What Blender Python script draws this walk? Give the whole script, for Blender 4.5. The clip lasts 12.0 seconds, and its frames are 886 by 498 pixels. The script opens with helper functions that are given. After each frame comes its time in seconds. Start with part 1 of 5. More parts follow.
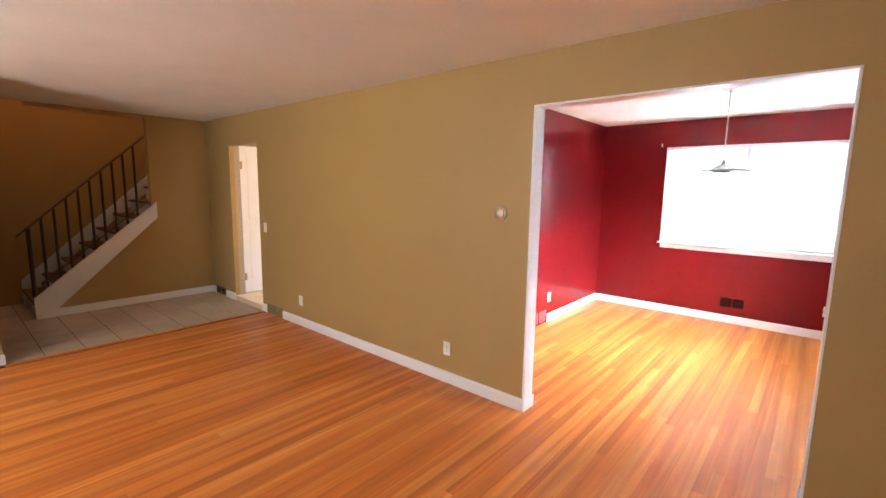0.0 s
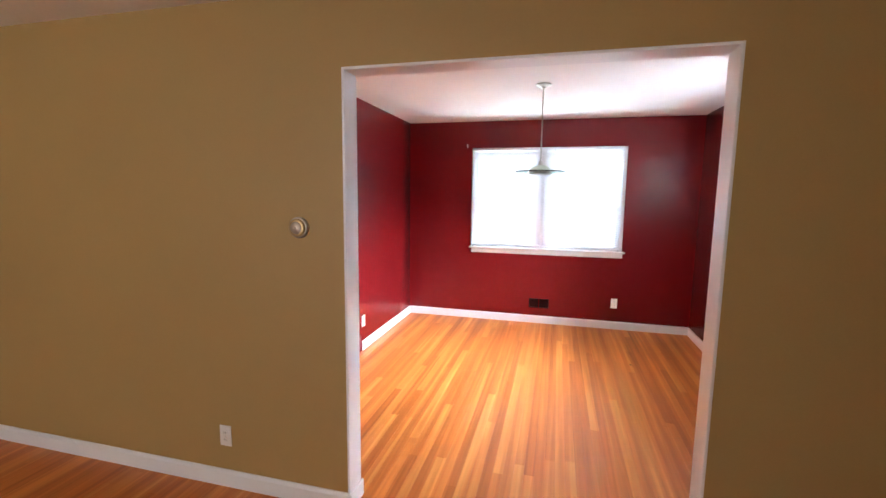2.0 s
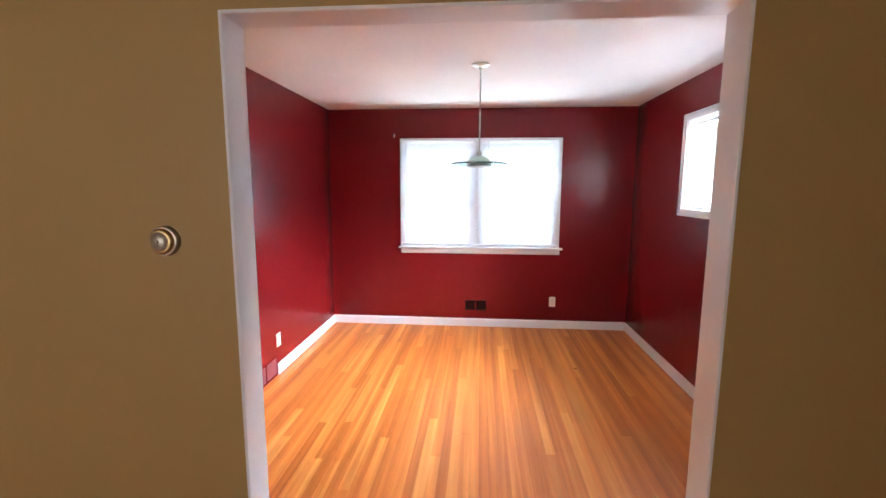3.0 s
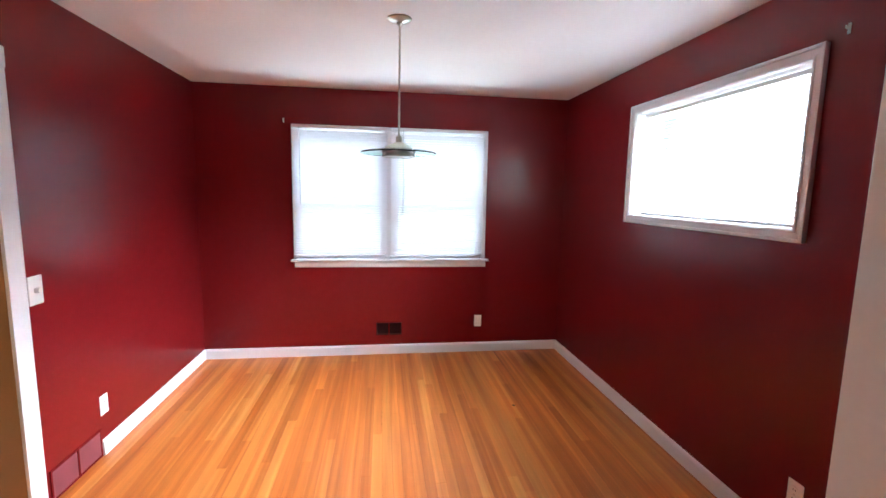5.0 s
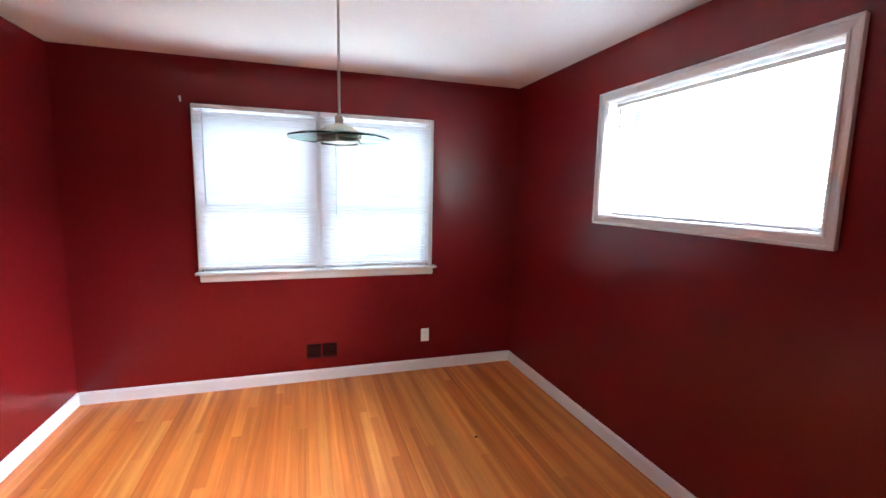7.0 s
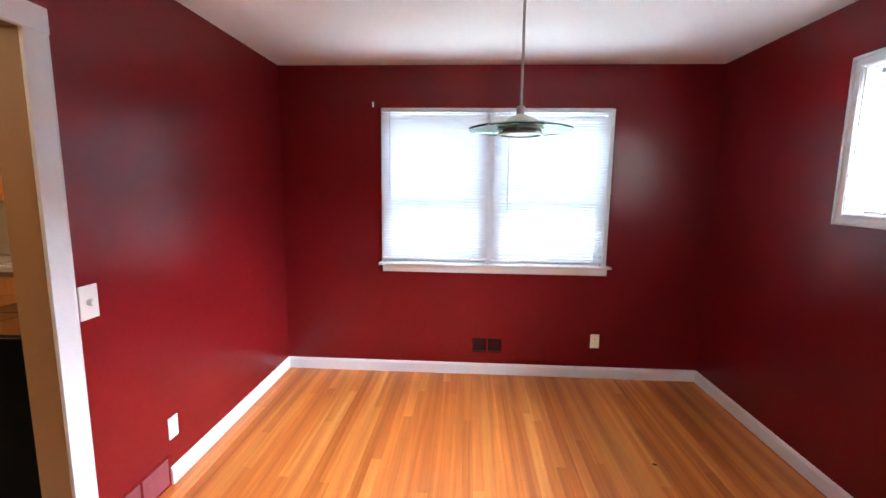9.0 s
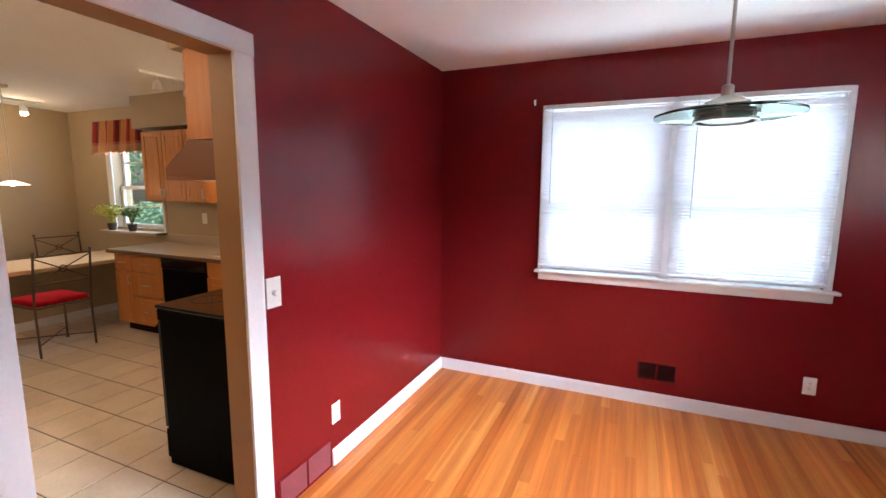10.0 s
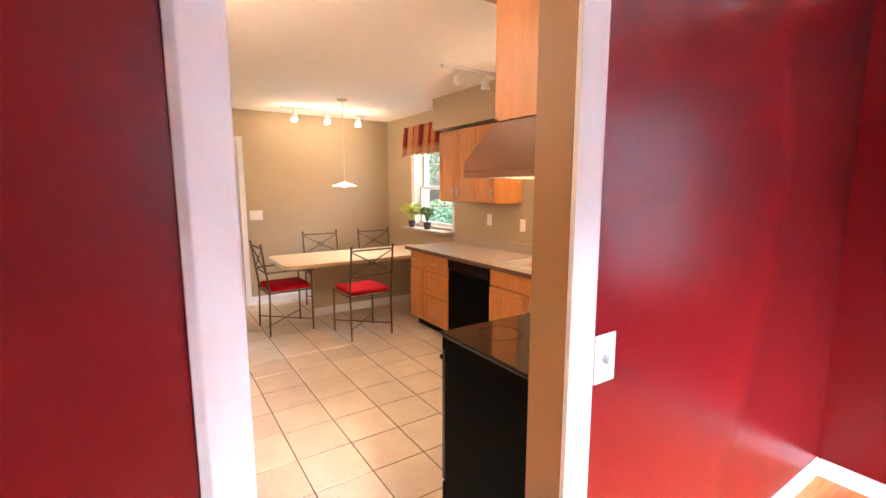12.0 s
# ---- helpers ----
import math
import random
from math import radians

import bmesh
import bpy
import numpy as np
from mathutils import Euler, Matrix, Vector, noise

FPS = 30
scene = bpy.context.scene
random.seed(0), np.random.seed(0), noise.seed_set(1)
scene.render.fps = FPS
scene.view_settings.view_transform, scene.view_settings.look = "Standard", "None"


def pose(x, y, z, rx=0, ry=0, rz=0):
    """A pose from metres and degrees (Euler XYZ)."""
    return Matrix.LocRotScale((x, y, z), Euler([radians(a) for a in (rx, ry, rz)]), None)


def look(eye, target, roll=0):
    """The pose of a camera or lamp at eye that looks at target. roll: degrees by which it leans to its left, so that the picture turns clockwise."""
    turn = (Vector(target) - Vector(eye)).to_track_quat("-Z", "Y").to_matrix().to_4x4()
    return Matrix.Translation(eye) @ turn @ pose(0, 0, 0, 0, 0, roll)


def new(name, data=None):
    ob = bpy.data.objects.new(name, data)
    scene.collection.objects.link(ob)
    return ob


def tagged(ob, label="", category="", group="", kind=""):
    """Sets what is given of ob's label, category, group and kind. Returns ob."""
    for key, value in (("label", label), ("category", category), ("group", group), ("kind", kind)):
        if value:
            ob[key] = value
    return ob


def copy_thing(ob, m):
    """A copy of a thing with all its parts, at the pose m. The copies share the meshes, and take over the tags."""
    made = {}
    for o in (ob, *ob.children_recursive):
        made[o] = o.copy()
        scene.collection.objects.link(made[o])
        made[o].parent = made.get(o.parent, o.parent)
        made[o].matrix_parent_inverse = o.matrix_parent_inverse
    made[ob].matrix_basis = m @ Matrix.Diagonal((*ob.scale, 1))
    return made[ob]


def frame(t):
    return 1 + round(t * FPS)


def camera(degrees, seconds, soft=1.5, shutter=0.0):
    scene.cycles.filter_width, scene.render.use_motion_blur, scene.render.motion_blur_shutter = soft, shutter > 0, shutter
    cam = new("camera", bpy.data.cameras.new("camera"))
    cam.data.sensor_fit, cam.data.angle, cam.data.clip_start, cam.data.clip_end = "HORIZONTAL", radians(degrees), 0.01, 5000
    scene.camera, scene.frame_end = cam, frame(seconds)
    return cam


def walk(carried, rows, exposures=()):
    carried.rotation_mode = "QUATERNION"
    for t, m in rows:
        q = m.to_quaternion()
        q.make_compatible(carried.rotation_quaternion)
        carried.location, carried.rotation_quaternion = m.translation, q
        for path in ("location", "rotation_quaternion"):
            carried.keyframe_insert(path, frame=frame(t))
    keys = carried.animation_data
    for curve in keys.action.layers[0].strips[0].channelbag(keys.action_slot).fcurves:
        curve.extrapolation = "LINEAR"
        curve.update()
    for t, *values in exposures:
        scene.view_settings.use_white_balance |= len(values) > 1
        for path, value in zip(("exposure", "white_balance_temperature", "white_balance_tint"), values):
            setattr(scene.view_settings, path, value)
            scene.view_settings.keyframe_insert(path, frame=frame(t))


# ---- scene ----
cam = camera(90.5, 12.0)
EXPOSURES = [(0, 1.4, 6200, 10), (0.5, 1.3, 6200, 10), (1.0, 1.05, 6200, 10), (2.0, 0.65, 6200, 10), (3.0, 0.45, 6200, 10), (5.0, 0.1, 6150, 10), (6.0, 0.05, 6150, 10), (9.0, 0.05, 6150, 10), (10.0, 0.08, 6150, 12), (10.5, 0.22, 6150, 14), (11.3, 0.6, 6150, 16), (12.0, 1.18, 6150, 18)]
PATH = [
    (0, (0.819, 0.1, 1.576), (-0.472, 1.602, 1.298), 0.9),
    (0.5, (0.686, 0.258, 1.584), (-0.404, 1.912, 1.304), 0.6),
    (1, (0.565, 0.462, 1.575), (-0.347, 2.221, 1.303), 0.5),
    (1.5, (0.439, 0.672, 1.572), (-0.288, 2.516, 1.305), 0.5),
    (2, (0.275, 0.887, 1.57), (-0.221, 2.809, 1.319), 0.7),
    (2.5, (0.192, 1.117, 1.571), (-0.118, 3.077, 1.32), 0.8),
    (3, (0.138, 1.354, 1.578), (-0.027, 3.328, 1.304), 0.2),
    (4.8, (0.031, 2.104, 1.544), (0.274, 4.073, 1.291), 1.0),
    (5, (0.041, 2.177, 1.546), (0.314, 4.142, 1.293), 1.1),
    (5.5, (0.03, 2.358, 1.548), (0.41, 4.305, 1.292), 1.3),
    (6, (-0.018, 2.526, 1.547), (0.494, 4.443, 1.291), 1.2),
    (6.5, (-0.027, 2.649, 1.545), (0.571, 4.54, 1.29), 1.2),
    (6.7, (-0.018, 2.684, 1.546), (0.597, 4.569, 1.29), 1.2),
    (8.5, (-0.044, 2.777, 1.54), (0.127, 4.748, 1.248), 0.7),
    (9, (-0.069, 2.812, 1.529), (-0.181, 4.789, 1.248), 0.7),
    (9.5, (-0.066, 2.869, 1.527), (-0.521, 4.798, 1.259), 0.4),
    (10, (-0.119, 2.964, 1.52), (-0.901, 4.784, 1.25), 0.4),
    (10.5, (-0.27, 3.064, 1.509), (-1.337, 4.733, 1.232), 0.5),
    (11, (-0.46, 3.168, 1.513), (-1.767, 4.658, 1.242), 0.6),
    (11.5, (-0.648, 3.302, 1.507), (-2.161, 4.581, 1.235), 0.5),
    (12, (-0.847, 3.423, 1.52), (-2.501, 4.511, 1.241), 0.0),
]
walk(cam, [(t, look(eye, target, roll)) for t, eye, target, roll in PATH], EXPOSURES)

# ---- world, sun, large lights ----
world = bpy.data.worlds.new("world")
scene.world = world
world.use_nodes = True
wn = world.node_tree
sky = wn.nodes.new("ShaderNodeTexSky")
sky.sky_type = "NISHITA"
sky.sun_disc = False
sky.sun_elevation, sky.sun_rotation = radians(74), radians(167)
sky.air_density, sky.dust_density = 1.2, 2.5
wn.links.new(sky.outputs[0], wn.nodes["Background"].inputs[0])
wn.nodes["Background"].inputs[1].default_value = 0.15

sun = new("sun", bpy.data.lights.new("sun", "SUN"))
sun.data.energy, sun.data.angle, sun.data.color = 4.6, radians(12), (1.0, 0.95, 0.88)
sun.matrix_world = look((1.0, -4.5, 16), (0, 0, 0))


def window_light(name, centre, target, w, h, watts, color=(0.72, 0.86, 1.0)):
    """An area lamp standing in for daylight, close behind a window or farther outside."""
    lamp = new(name, bpy.data.lights.new(name, "AREA"))
    lamp.data.shape, lamp.data.size, lamp.data.size_y = "RECTANGLE", w, h
    lamp.data.energy, lamp.data.color = watts, color
    lamp.matrix_world = look(centre, target)
    return lamp


# Lawn lamps are added stand-ins for grass bounce, aimed up at the ceiling.
window_light("daylight_north", (0.13, 6.64, 1.45), (0.13, 5.0, 1.95), 2.2, 1.7, 12, (0.58, 0.76, 1.0))
window_light("daylight_north_high", (0.3, 8.2, 3.1), (-0.3, 5.4, 0.6), 3.6, 2.0, 520, (0.68, 0.84, 1.0))
window_light("lawn_bounce_north", (0.13, 8.5, -0.35), (0.1, 6.0, 1.9), 4.4, 1.8, 300, (0.86, 0.97, 1.0))
window_light("daylight_east", (2.14, 4.45, 1.74), (0.5, 4.45, 2.1), 1.7, 1.2, 10, (0.74, 0.84, 1.0))
window_light("lawn_bounce_east", (3.4, 4.45, -0.2), (1.6, 4.45, 1.95), 3.2, 1.7, 1300, (0.84, 0.97, 0.92))
window_light("daylight_east_high", (3.9, 4.1, 3.5), (0.5, 4.7, 0.6), 2.6, 2.6, 3700, (0.86, 0.92, 1.0))
window_light("daylight_kitchen", (-5.0, 7.7, 2.85), (-6.4, 5.2, 0.9), 1.2, 0.8, 120)
# Daylight from an assumed, unseen south window, placed to light the tan wall.
window_light("daylight_south_assumed", (-2.1, -3.05, 1.45), (-2.1, 0.0, 3.2), 2.4, 1.5, 47, (1.0, 0.96, 0.9))

# ---- plan (metres) ----
LY = 2.717          # living-room face of the wall with the wide opening
DY0, DY1 = 2.837, 6.285   # dining room, south and north faces
DX0, DX1 = -1.561, 1.782  # dining room, west and east faces
KX1 = -1.681        # kitchen face of the partition
KX0 = -6.63         # kitchen west face
KZ = 0.06           # the kitchen's tiles lie higher than the oak
H = 2.44
KH = 2.43
OX0, OX1, OZ = -0.655, 0.877, 2.102   # wide opening
KD0, KD1, KDZ = 3.515, 4.27, 2.047    # kitchen doorway
SX = -5.9           # stair wall
LX0, LX1, LYS = -4.4, 3.2, -2.7       # living room
FD0, FD1, FDZ = -5.17, -4.41, 2.08    # doorway from foyer to kitchen


# ---- materials ----
def material(name, base, rough=0.5, metal=0.0, vary=0.08, scale=6.0, grain=90.0, bump=0.03, spec=0.5, coat=0.0, stretch=(1, 1, 1), per="none", spread=0.25, coat_rough=0.1):
    m = bpy.data.materials.new(name)
    m.use_nodes = True
    nt = m.node_tree
    b = nt.nodes["Principled BSDF"]
    b.inputs["Roughness"].default_value = rough
    b.inputs["Metallic"].default_value = metal
    b.inputs["Specular IOR Level"].default_value = spec
    b.inputs["Coat Weight"].default_value = coat
    b.inputs["Coat Roughness"].default_value = coat_rough
    geo = nt.nodes.new("ShaderNodeNewGeometry")
    mp = nt.nodes.new("ShaderNodeMapping")
    mp.inputs["Scale"].default_value = stretch
    nt.links.new(geo.outputs["Position"], mp.inputs["Vector"])
    big = nt.nodes.new("ShaderNodeTexNoise")
    big.inputs["Scale"].default_value, big.inputs["Detail"].default_value = scale, 4
    fine = nt.nodes.new("ShaderNodeTexNoise")
    fine.inputs["Scale"].default_value, fine.inputs["Detail"].default_value = grain, 3
    for n in (big, fine):
        nt.links.new(mp.outputs[0], n.inputs["Vector"])
    mixf = nt.nodes.new("ShaderNodeMix")
    mixf.inputs[0].default_value = 0.4
    nt.links.new(big.outputs["Fac"], mixf.inputs[2])
    nt.links.new(fine.outputs["Fac"], mixf.inputs[3])
    ramp = nt.nodes.new("ShaderNodeMapRange")
    ramp.inputs["From Min"].default_value, ramp.inputs["From Max"].default_value = 0.3, 0.7
    ramp.inputs["To Min"].default_value, ramp.inputs["To Max"].default_value = 1 - vary, 1 + vary
    nt.links.new(mixf.outputs[0], ramp.inputs["Value"])
    value = ramp.outputs[0]
    if per != "none":
        src = nt.nodes.new("ShaderNodeObjectInfo") if per == "object" else geo
        pr = nt.nodes.new("ShaderNodeMapRange")
        pr.inputs["To Min"].default_value, pr.inputs["To Max"].default_value = 1 - spread, 1 + spread
        nt.links.new(src.outputs["Random" if per == "object" else "Random Per Island"], pr.inputs["Value"])
        mul = nt.nodes.new("ShaderNodeMath")
        mul.operation = "MULTIPLY"
        nt.links.new(value, mul.inputs[0])
        nt.links.new(pr.outputs[0], mul.inputs[1])
        value = mul.outputs[0]
    vec = nt.nodes.new("ShaderNodeVectorMath")
    vec.operation = "SCALE"
    vec.inputs[0].default_value = base
    nt.links.new(value, vec.inputs["Scale"])
    nt.links.new(vec.outputs[0], b.inputs["Base Color"])
    if bump:
        bp = nt.nodes.new("ShaderNodeBump")
        bp.inputs["Strength"].default_value, bp.inputs["Distance"].default_value = bump, 0.01
        nt.links.new(fine.outputs["Fac"], bp.inputs["Height"])
        nt.links.new(bp.outputs[0], b.inputs["Normal"])
    return m


def oak(name, per):
    """Varnished oak strip: each strip its own tone, grain along y."""
    m = bpy.data.materials.new(name)
    m.use_nodes = True
    nt = m.node_tree
    b = nt.nodes["Principled BSDF"]
    geo = nt.nodes.new("ShaderNodeNewGeometry")
    info = nt.nodes.new("ShaderNodeObjectInfo")
    rnd = info.outputs["Random"] if per == "object" else geo.outputs["Random Per Island"]
    off = nt.nodes.new("ShaderNodeMath")
    off.operation, off.inputs[1].default_value = "MULTIPLY", 37.0
    nt.links.new(rnd, off.inputs[0])
    shift = nt.nodes.new("ShaderNodeVectorMath")
    comb = nt.nodes.new("ShaderNodeCombineXYZ")
    nt.links.new(off.outputs[0], comb.inputs[2])
    nt.links.new(geo.outputs["Position"], shift.inputs[0])
    nt.links.new(comb.outputs[0], shift.inputs[1])
    mp = nt.nodes.new("ShaderNodeMapping")
    mp.inputs["Scale"].default_value = (30, 1.2, 1)
    nt.links.new(shift.outputs[0], mp.inputs["Vector"])
    grain = nt.nodes.new("ShaderNodeTexNoise")
    grain.inputs["Scale"].default_value, grain.inputs["Detail"].default_value, grain.inputs["Roughness"].default_value = 1.6, 6, 0.65
    nt.links.new(mp.outputs[0], grain.inputs["Vector"])
    tone = nt.nodes.new("ShaderNodeValToRGB")
    tone.color_ramp.elements[0].color = (0.44, 0.112, 0.019, 1)
    tone.color_ramp.elements[1].color = (0.86, 0.38, 0.105, 1)
    for at, c in ((0.25, (0.57, 0.155, 0.027, 1)), (0.5, (0.67, 0.205, 0.04, 1)), (0.75, (0.76, 0.275, 0.062, 1))):
        e = tone.color_ramp.elements.new(at)
        e.color = c
    streak = nt.nodes.new("ShaderNodeTexNoise")
    streak.inputs["Scale"].default_value, streak.inputs["Detail"].default_value, streak.inputs["Distortion"].default_value = 1.0, 2, 0.6
    sm = nt.nodes.new("ShaderNodeMapping")
    sm.inputs["Scale"].default_value = (19, 0.42, 1)
    nt.links.new(geo.outputs["Position"], sm.inputs["Vector"])
    nt.links.new(sm.outputs[0], streak.inputs["Vector"])
    part_a = nt.nodes.new("ShaderNodeMath")
    part_a.operation, part_a.inputs[1].default_value, part_a.inputs[2].default_value = "MULTIPLY_ADD", 0.55, -0.42
    nt.links.new(rnd, part_a.inputs[0])
    part_b = nt.nodes.new("ShaderNodeMath")
    part_b.operation, part_b.inputs[1].default_value = "MULTIPLY_ADD", 1.3
    nt.links.new(streak.outputs["Fac"], part_b.inputs[0])
    nt.links.new(part_a.outputs[0], part_b.inputs[2])
    nt.links.new(part_b.outputs[0], tone.inputs[0])
    gr = nt.nodes.new("ShaderNodeMapRange")
    gr.inputs["From Min"].default_value, gr.inputs["From Max"].default_value = 0.3, 0.7
    gr.inputs["To Min"].default_value, gr.inputs["To Max"].default_value = 0.88, 1.08
    nt.links.new(grain.outputs["Fac"], gr.inputs["Value"])
    # Broad streaks paint window sheen, and some board tone, into the colour.
    broad = nt.nodes.new("ShaderNodeTexNoise")
    bm_ = nt.nodes.new("ShaderNodeMapping")
    bm_.inputs["Scale"].default_value = (9, 0.6, 1)
    nt.links.new(geo.outputs["Position"], bm_.inputs["Vector"])
    nt.links.new(bm_.outputs[0], broad.inputs["Vector"])
    broad.inputs["Scale"].default_value, broad.inputs["Detail"].default_value = 1.0, 3
    br = nt.nodes.new("ShaderNodeMapRange")
    br.inputs["From Min"].default_value, br.inputs["From Max"].default_value = 0.3, 0.7
    br.inputs["To Min"].default_value, br.inputs["To Max"].default_value = 0.86, 1.12
    nt.links.new(broad.outputs["Fac"], br.inputs["Value"])
    both = nt.nodes.new("ShaderNodeMath")
    both.operation = "MULTIPLY"
    nt.links.new(gr.outputs[0], both.inputs[0])
    nt.links.new(br.outputs[0], both.inputs[1])
    wear = nt.nodes.new("ShaderNodeTexNoise")
    wear.inputs["Scale"].default_value, wear.inputs["Detail"].default_value = 1.1, 3
    nt.links.new(geo.outputs["Position"], wear.inputs["Vector"])
    scl = nt.nodes.new("ShaderNodeVectorMath")
    scl.operation = "SCALE"
    nt.links.new(tone.outputs[0], scl.inputs[0])
    nt.links.new(both.outputs[0], scl.inputs["Scale"])
    nt.links.new(scl.outputs[0], b.inputs["Base Color"])
    rr = nt.nodes.new("ShaderNodeMapRange")
    rr.inputs["To Min"].default_value, rr.inputs["To Max"].default_value = 0.34, 0.47
    nt.links.new(wear.outputs["Fac"], rr.inputs["Value"])
    nt.links.new(rr.outputs[0], b.inputs["Roughness"])
    b.inputs["Specular IOR Level"].default_value = 0.5
    bp = nt.nodes.new("ShaderNodeBump")
    bp.inputs["Strength"].default_value, bp.inputs["Distance"].default_value = 0.06, 0.004
    nt.links.new(grain.outputs["Fac"], bp.inputs["Height"])
    nt.links.new(bp.outputs[0], b.inputs["Normal"])
    return m


def glowing(name, color, strength):
    m = bpy.data.materials.new(name)
    m.use_nodes = True
    b = m.node_tree.nodes["Principled BSDF"]
    b.inputs["Base Color"].default_value = (*color, 1)
    b.inputs["Emission Color"].default_value = (*color, 1)
    b.inputs["Emission Strength"].default_value = strength
    return m


def glass(name, color=(1, 1, 1), rough=0.0, ior=1.45):
    m = bpy.data.materials.new(name)
    m.use_nodes = True
    b = m.node_tree.nodes["Principled BSDF"]
    b.inputs["Base Color"].default_value = (*color, 1)
    b.inputs["Transmission Weight"].default_value = 1
    b.inputs["Roughness"].default_value, b.inputs["IOR"].default_value = rough, ior
    return m


def slat_paint():
    """White vinyl that lets some daylight through."""
    m = bpy.data.materials.new("blind_vinyl")
    m.use_nodes = True
    nt = m.node_tree
    b = nt.nodes["Principled BSDF"]
    b.inputs["Base Color"].default_value = (0.82, 0.83, 0.86, 1)
    b.inputs["Roughness"].default_value = 0.4
    tr = nt.nodes.new("ShaderNodeBsdfTranslucent")
    tr.inputs[0].default_value = (0.85, 0.87, 0.92, 1)
    mix = nt.nodes.new("ShaderNodeMixShader")
    mix.inputs[0].default_value = 0.09
    nt.links.new(b.outputs[0], mix.inputs[1])
    nt.links.new(tr.outputs[0], mix.inputs[2])
    nt.links.new(mix.outputs[0], nt.nodes["Material Output"].inputs[0])
    return m


def striped_cloth():
    m = material("valance_cloth", (0.4, 0.05, 0.02), 0.85, bump=0.1, grain=400)
    nt = m.node_tree
    b = nt.nodes["Principled BSDF"]
    geo = nt.nodes.new("ShaderNodeNewGeometry")
    sep = nt.nodes.new("ShaderNodeSeparateXYZ")
    nt.links.new(geo.outputs["Position"], sep.inputs[0])
    ramp = nt.nodes.new("ShaderNodeValToRGB")
    ramp.color_ramp.interpolation = "CONSTANT"
    cols = ((0.0, (0.33, 0.02, 0.012, 1)), (0.22, (0.5, 0.2, 0.06, 1)), (0.42, (0.30, 0.018, 0.012, 1)), (0.58, (0.12, 0.012, 0.012, 1)), (0.7, (0.42, 0.05, 0.015, 1)), (0.85, (0.52, 0.26, 0.09, 1)))
    ramp.color_ramp.elements[0].color = cols[0][1]
    ramp.color_ramp.elements[1].position, ramp.color_ramp.elements[1].color = cols[-1]
    for at, c in cols[1:-1]:
        ramp.color_ramp.elements.new(at).color = c
    wrap = nt.nodes.new("ShaderNodeMath")
    wrap.operation, wrap.inputs[1].default_value = "MULTIPLY_ADD", 2.6
    wrap.inputs[2].default_value = 20.0
    nt.links.new(sep.outputs[0], wrap.inputs[0])
    fract = nt.nodes.new("ShaderNodeMath")
    fract.operation = "FRACT"
    nt.links.new(wrap.outputs[0], fract.inputs[0])
    nt.links.new(fract.outputs[0], ramp.inputs[0])
    hem = nt.nodes.new("ShaderNodeValToRGB")
    hem.color_ramp.interpolation = "CONSTANT"
    hem.color_ramp.elements[0].color = (0.55, 0.55, 0.55, 1)
    hem.color_ramp.elements[1].position, hem.color_ramp.elements[1].color = 0.36, (0, 0, 0, 1)
    hem.color_ramp.elements.new(0.28).color = (0.25, 0.25, 0.25, 1)
    mr = nt.nodes.new("ShaderNodeMapRange")
    mr.inputs["From Min"].default_value, mr.inputs["From Max"].default_value = 1.89, 2.27
    nt.links.new(sep.outputs[2], mr.inputs["Value"])
    nt.links.new(mr.outputs[0], hem.inputs[0])
    mix = nt.nodes.new("ShaderNodeMix")
    mix.data_type = "RGBA"
    mix.inputs[7].default_value = (0.62, 0.40, 0.22, 1)
    nt.links.new(hem.outputs[0], mix.inputs[0])
    nt.links.new(ramp.outputs[0], mix.inputs[6])
    nt.links.new(mix.outputs[2], b.inputs["Base Color"])
    return m


RED = material("red_wall_paint", (0.15, 0.0068, 0.0088), 0.27, vary=0.06, scale=1.6, grain=160, bump=0.015, spec=0.31)
TAN = material("tan_wall_paint", (0.40, 0.265, 0.095), 0.55, vary=0.05, scale=1.4, grain=160, bump=0.04)
KTAN = material("kitchen_tan_paint", (0.42, 0.33, 0.21), 0.5, vary=0.05, scale=1.5, grain=160, bump=0.04)
WHITE = material("white_trim_paint", (0.80, 0.81, 0.83), 0.35, vary=0.03, scale=4, grain=70, bump=0.03)
CEIL_WHITE = material("white_ceiling_paint", (0.9, 0.91, 0.91), 0.9, vary=0.03, scale=2.2, grain=55, bump=0.08)
CEIL = material("ceiling_paint", (0.85, 0.85, 0.83), 0.9, vary=0.05, scale=2.2, grain=55, bump=0.1)
OAK = oak("oak_strip", "object")
OAK_FAR = oak("oak_strip_far", "island")
TILE = material("floor_tile_glaze", (0.70, 0.59, 0.46), 0.3, vary=0.1, scale=7, grain=60, bump=0.03, per="object", spread=0.07)
TILE_FOYER = material("foyer_tile_glaze", (0.53, 0.43, 0.345), 0.35, vary=0.12, scale=6, grain=60, bump=0.03, per="object", spread=0.08)
GROUT = material("grout", (0.13, 0.09, 0.06), 0.9, bump=0.2)
MAPLE = material("honey_cabinet_wood", (0.52, 0.205, 0.05), 0.42, vary=0.16, scale=5, grain=30, bump=0.02, stretch=(6, 6, 0.6), spec=0.4)
BLACK = material("black_enamel", (0.003, 0.003, 0.0033), 0.35, vary=0.1, bump=0.01, spec=0.02)
BLACK_GLASS = material("black_ceramic_glass", (0.006, 0.006, 0.007), 0.08, bump=0.0)
STEEL = material("brushed_nickel", (0.55, 0.54, 0.5), 0.3, metal=1.0, vary=0.06, grain=200, bump=0.01)
IRON = material("wrought_iron", (0.15, 0.115, 0.09), 0.42, metal=0.7, vary=0.15, grain=120, bump=0.06)
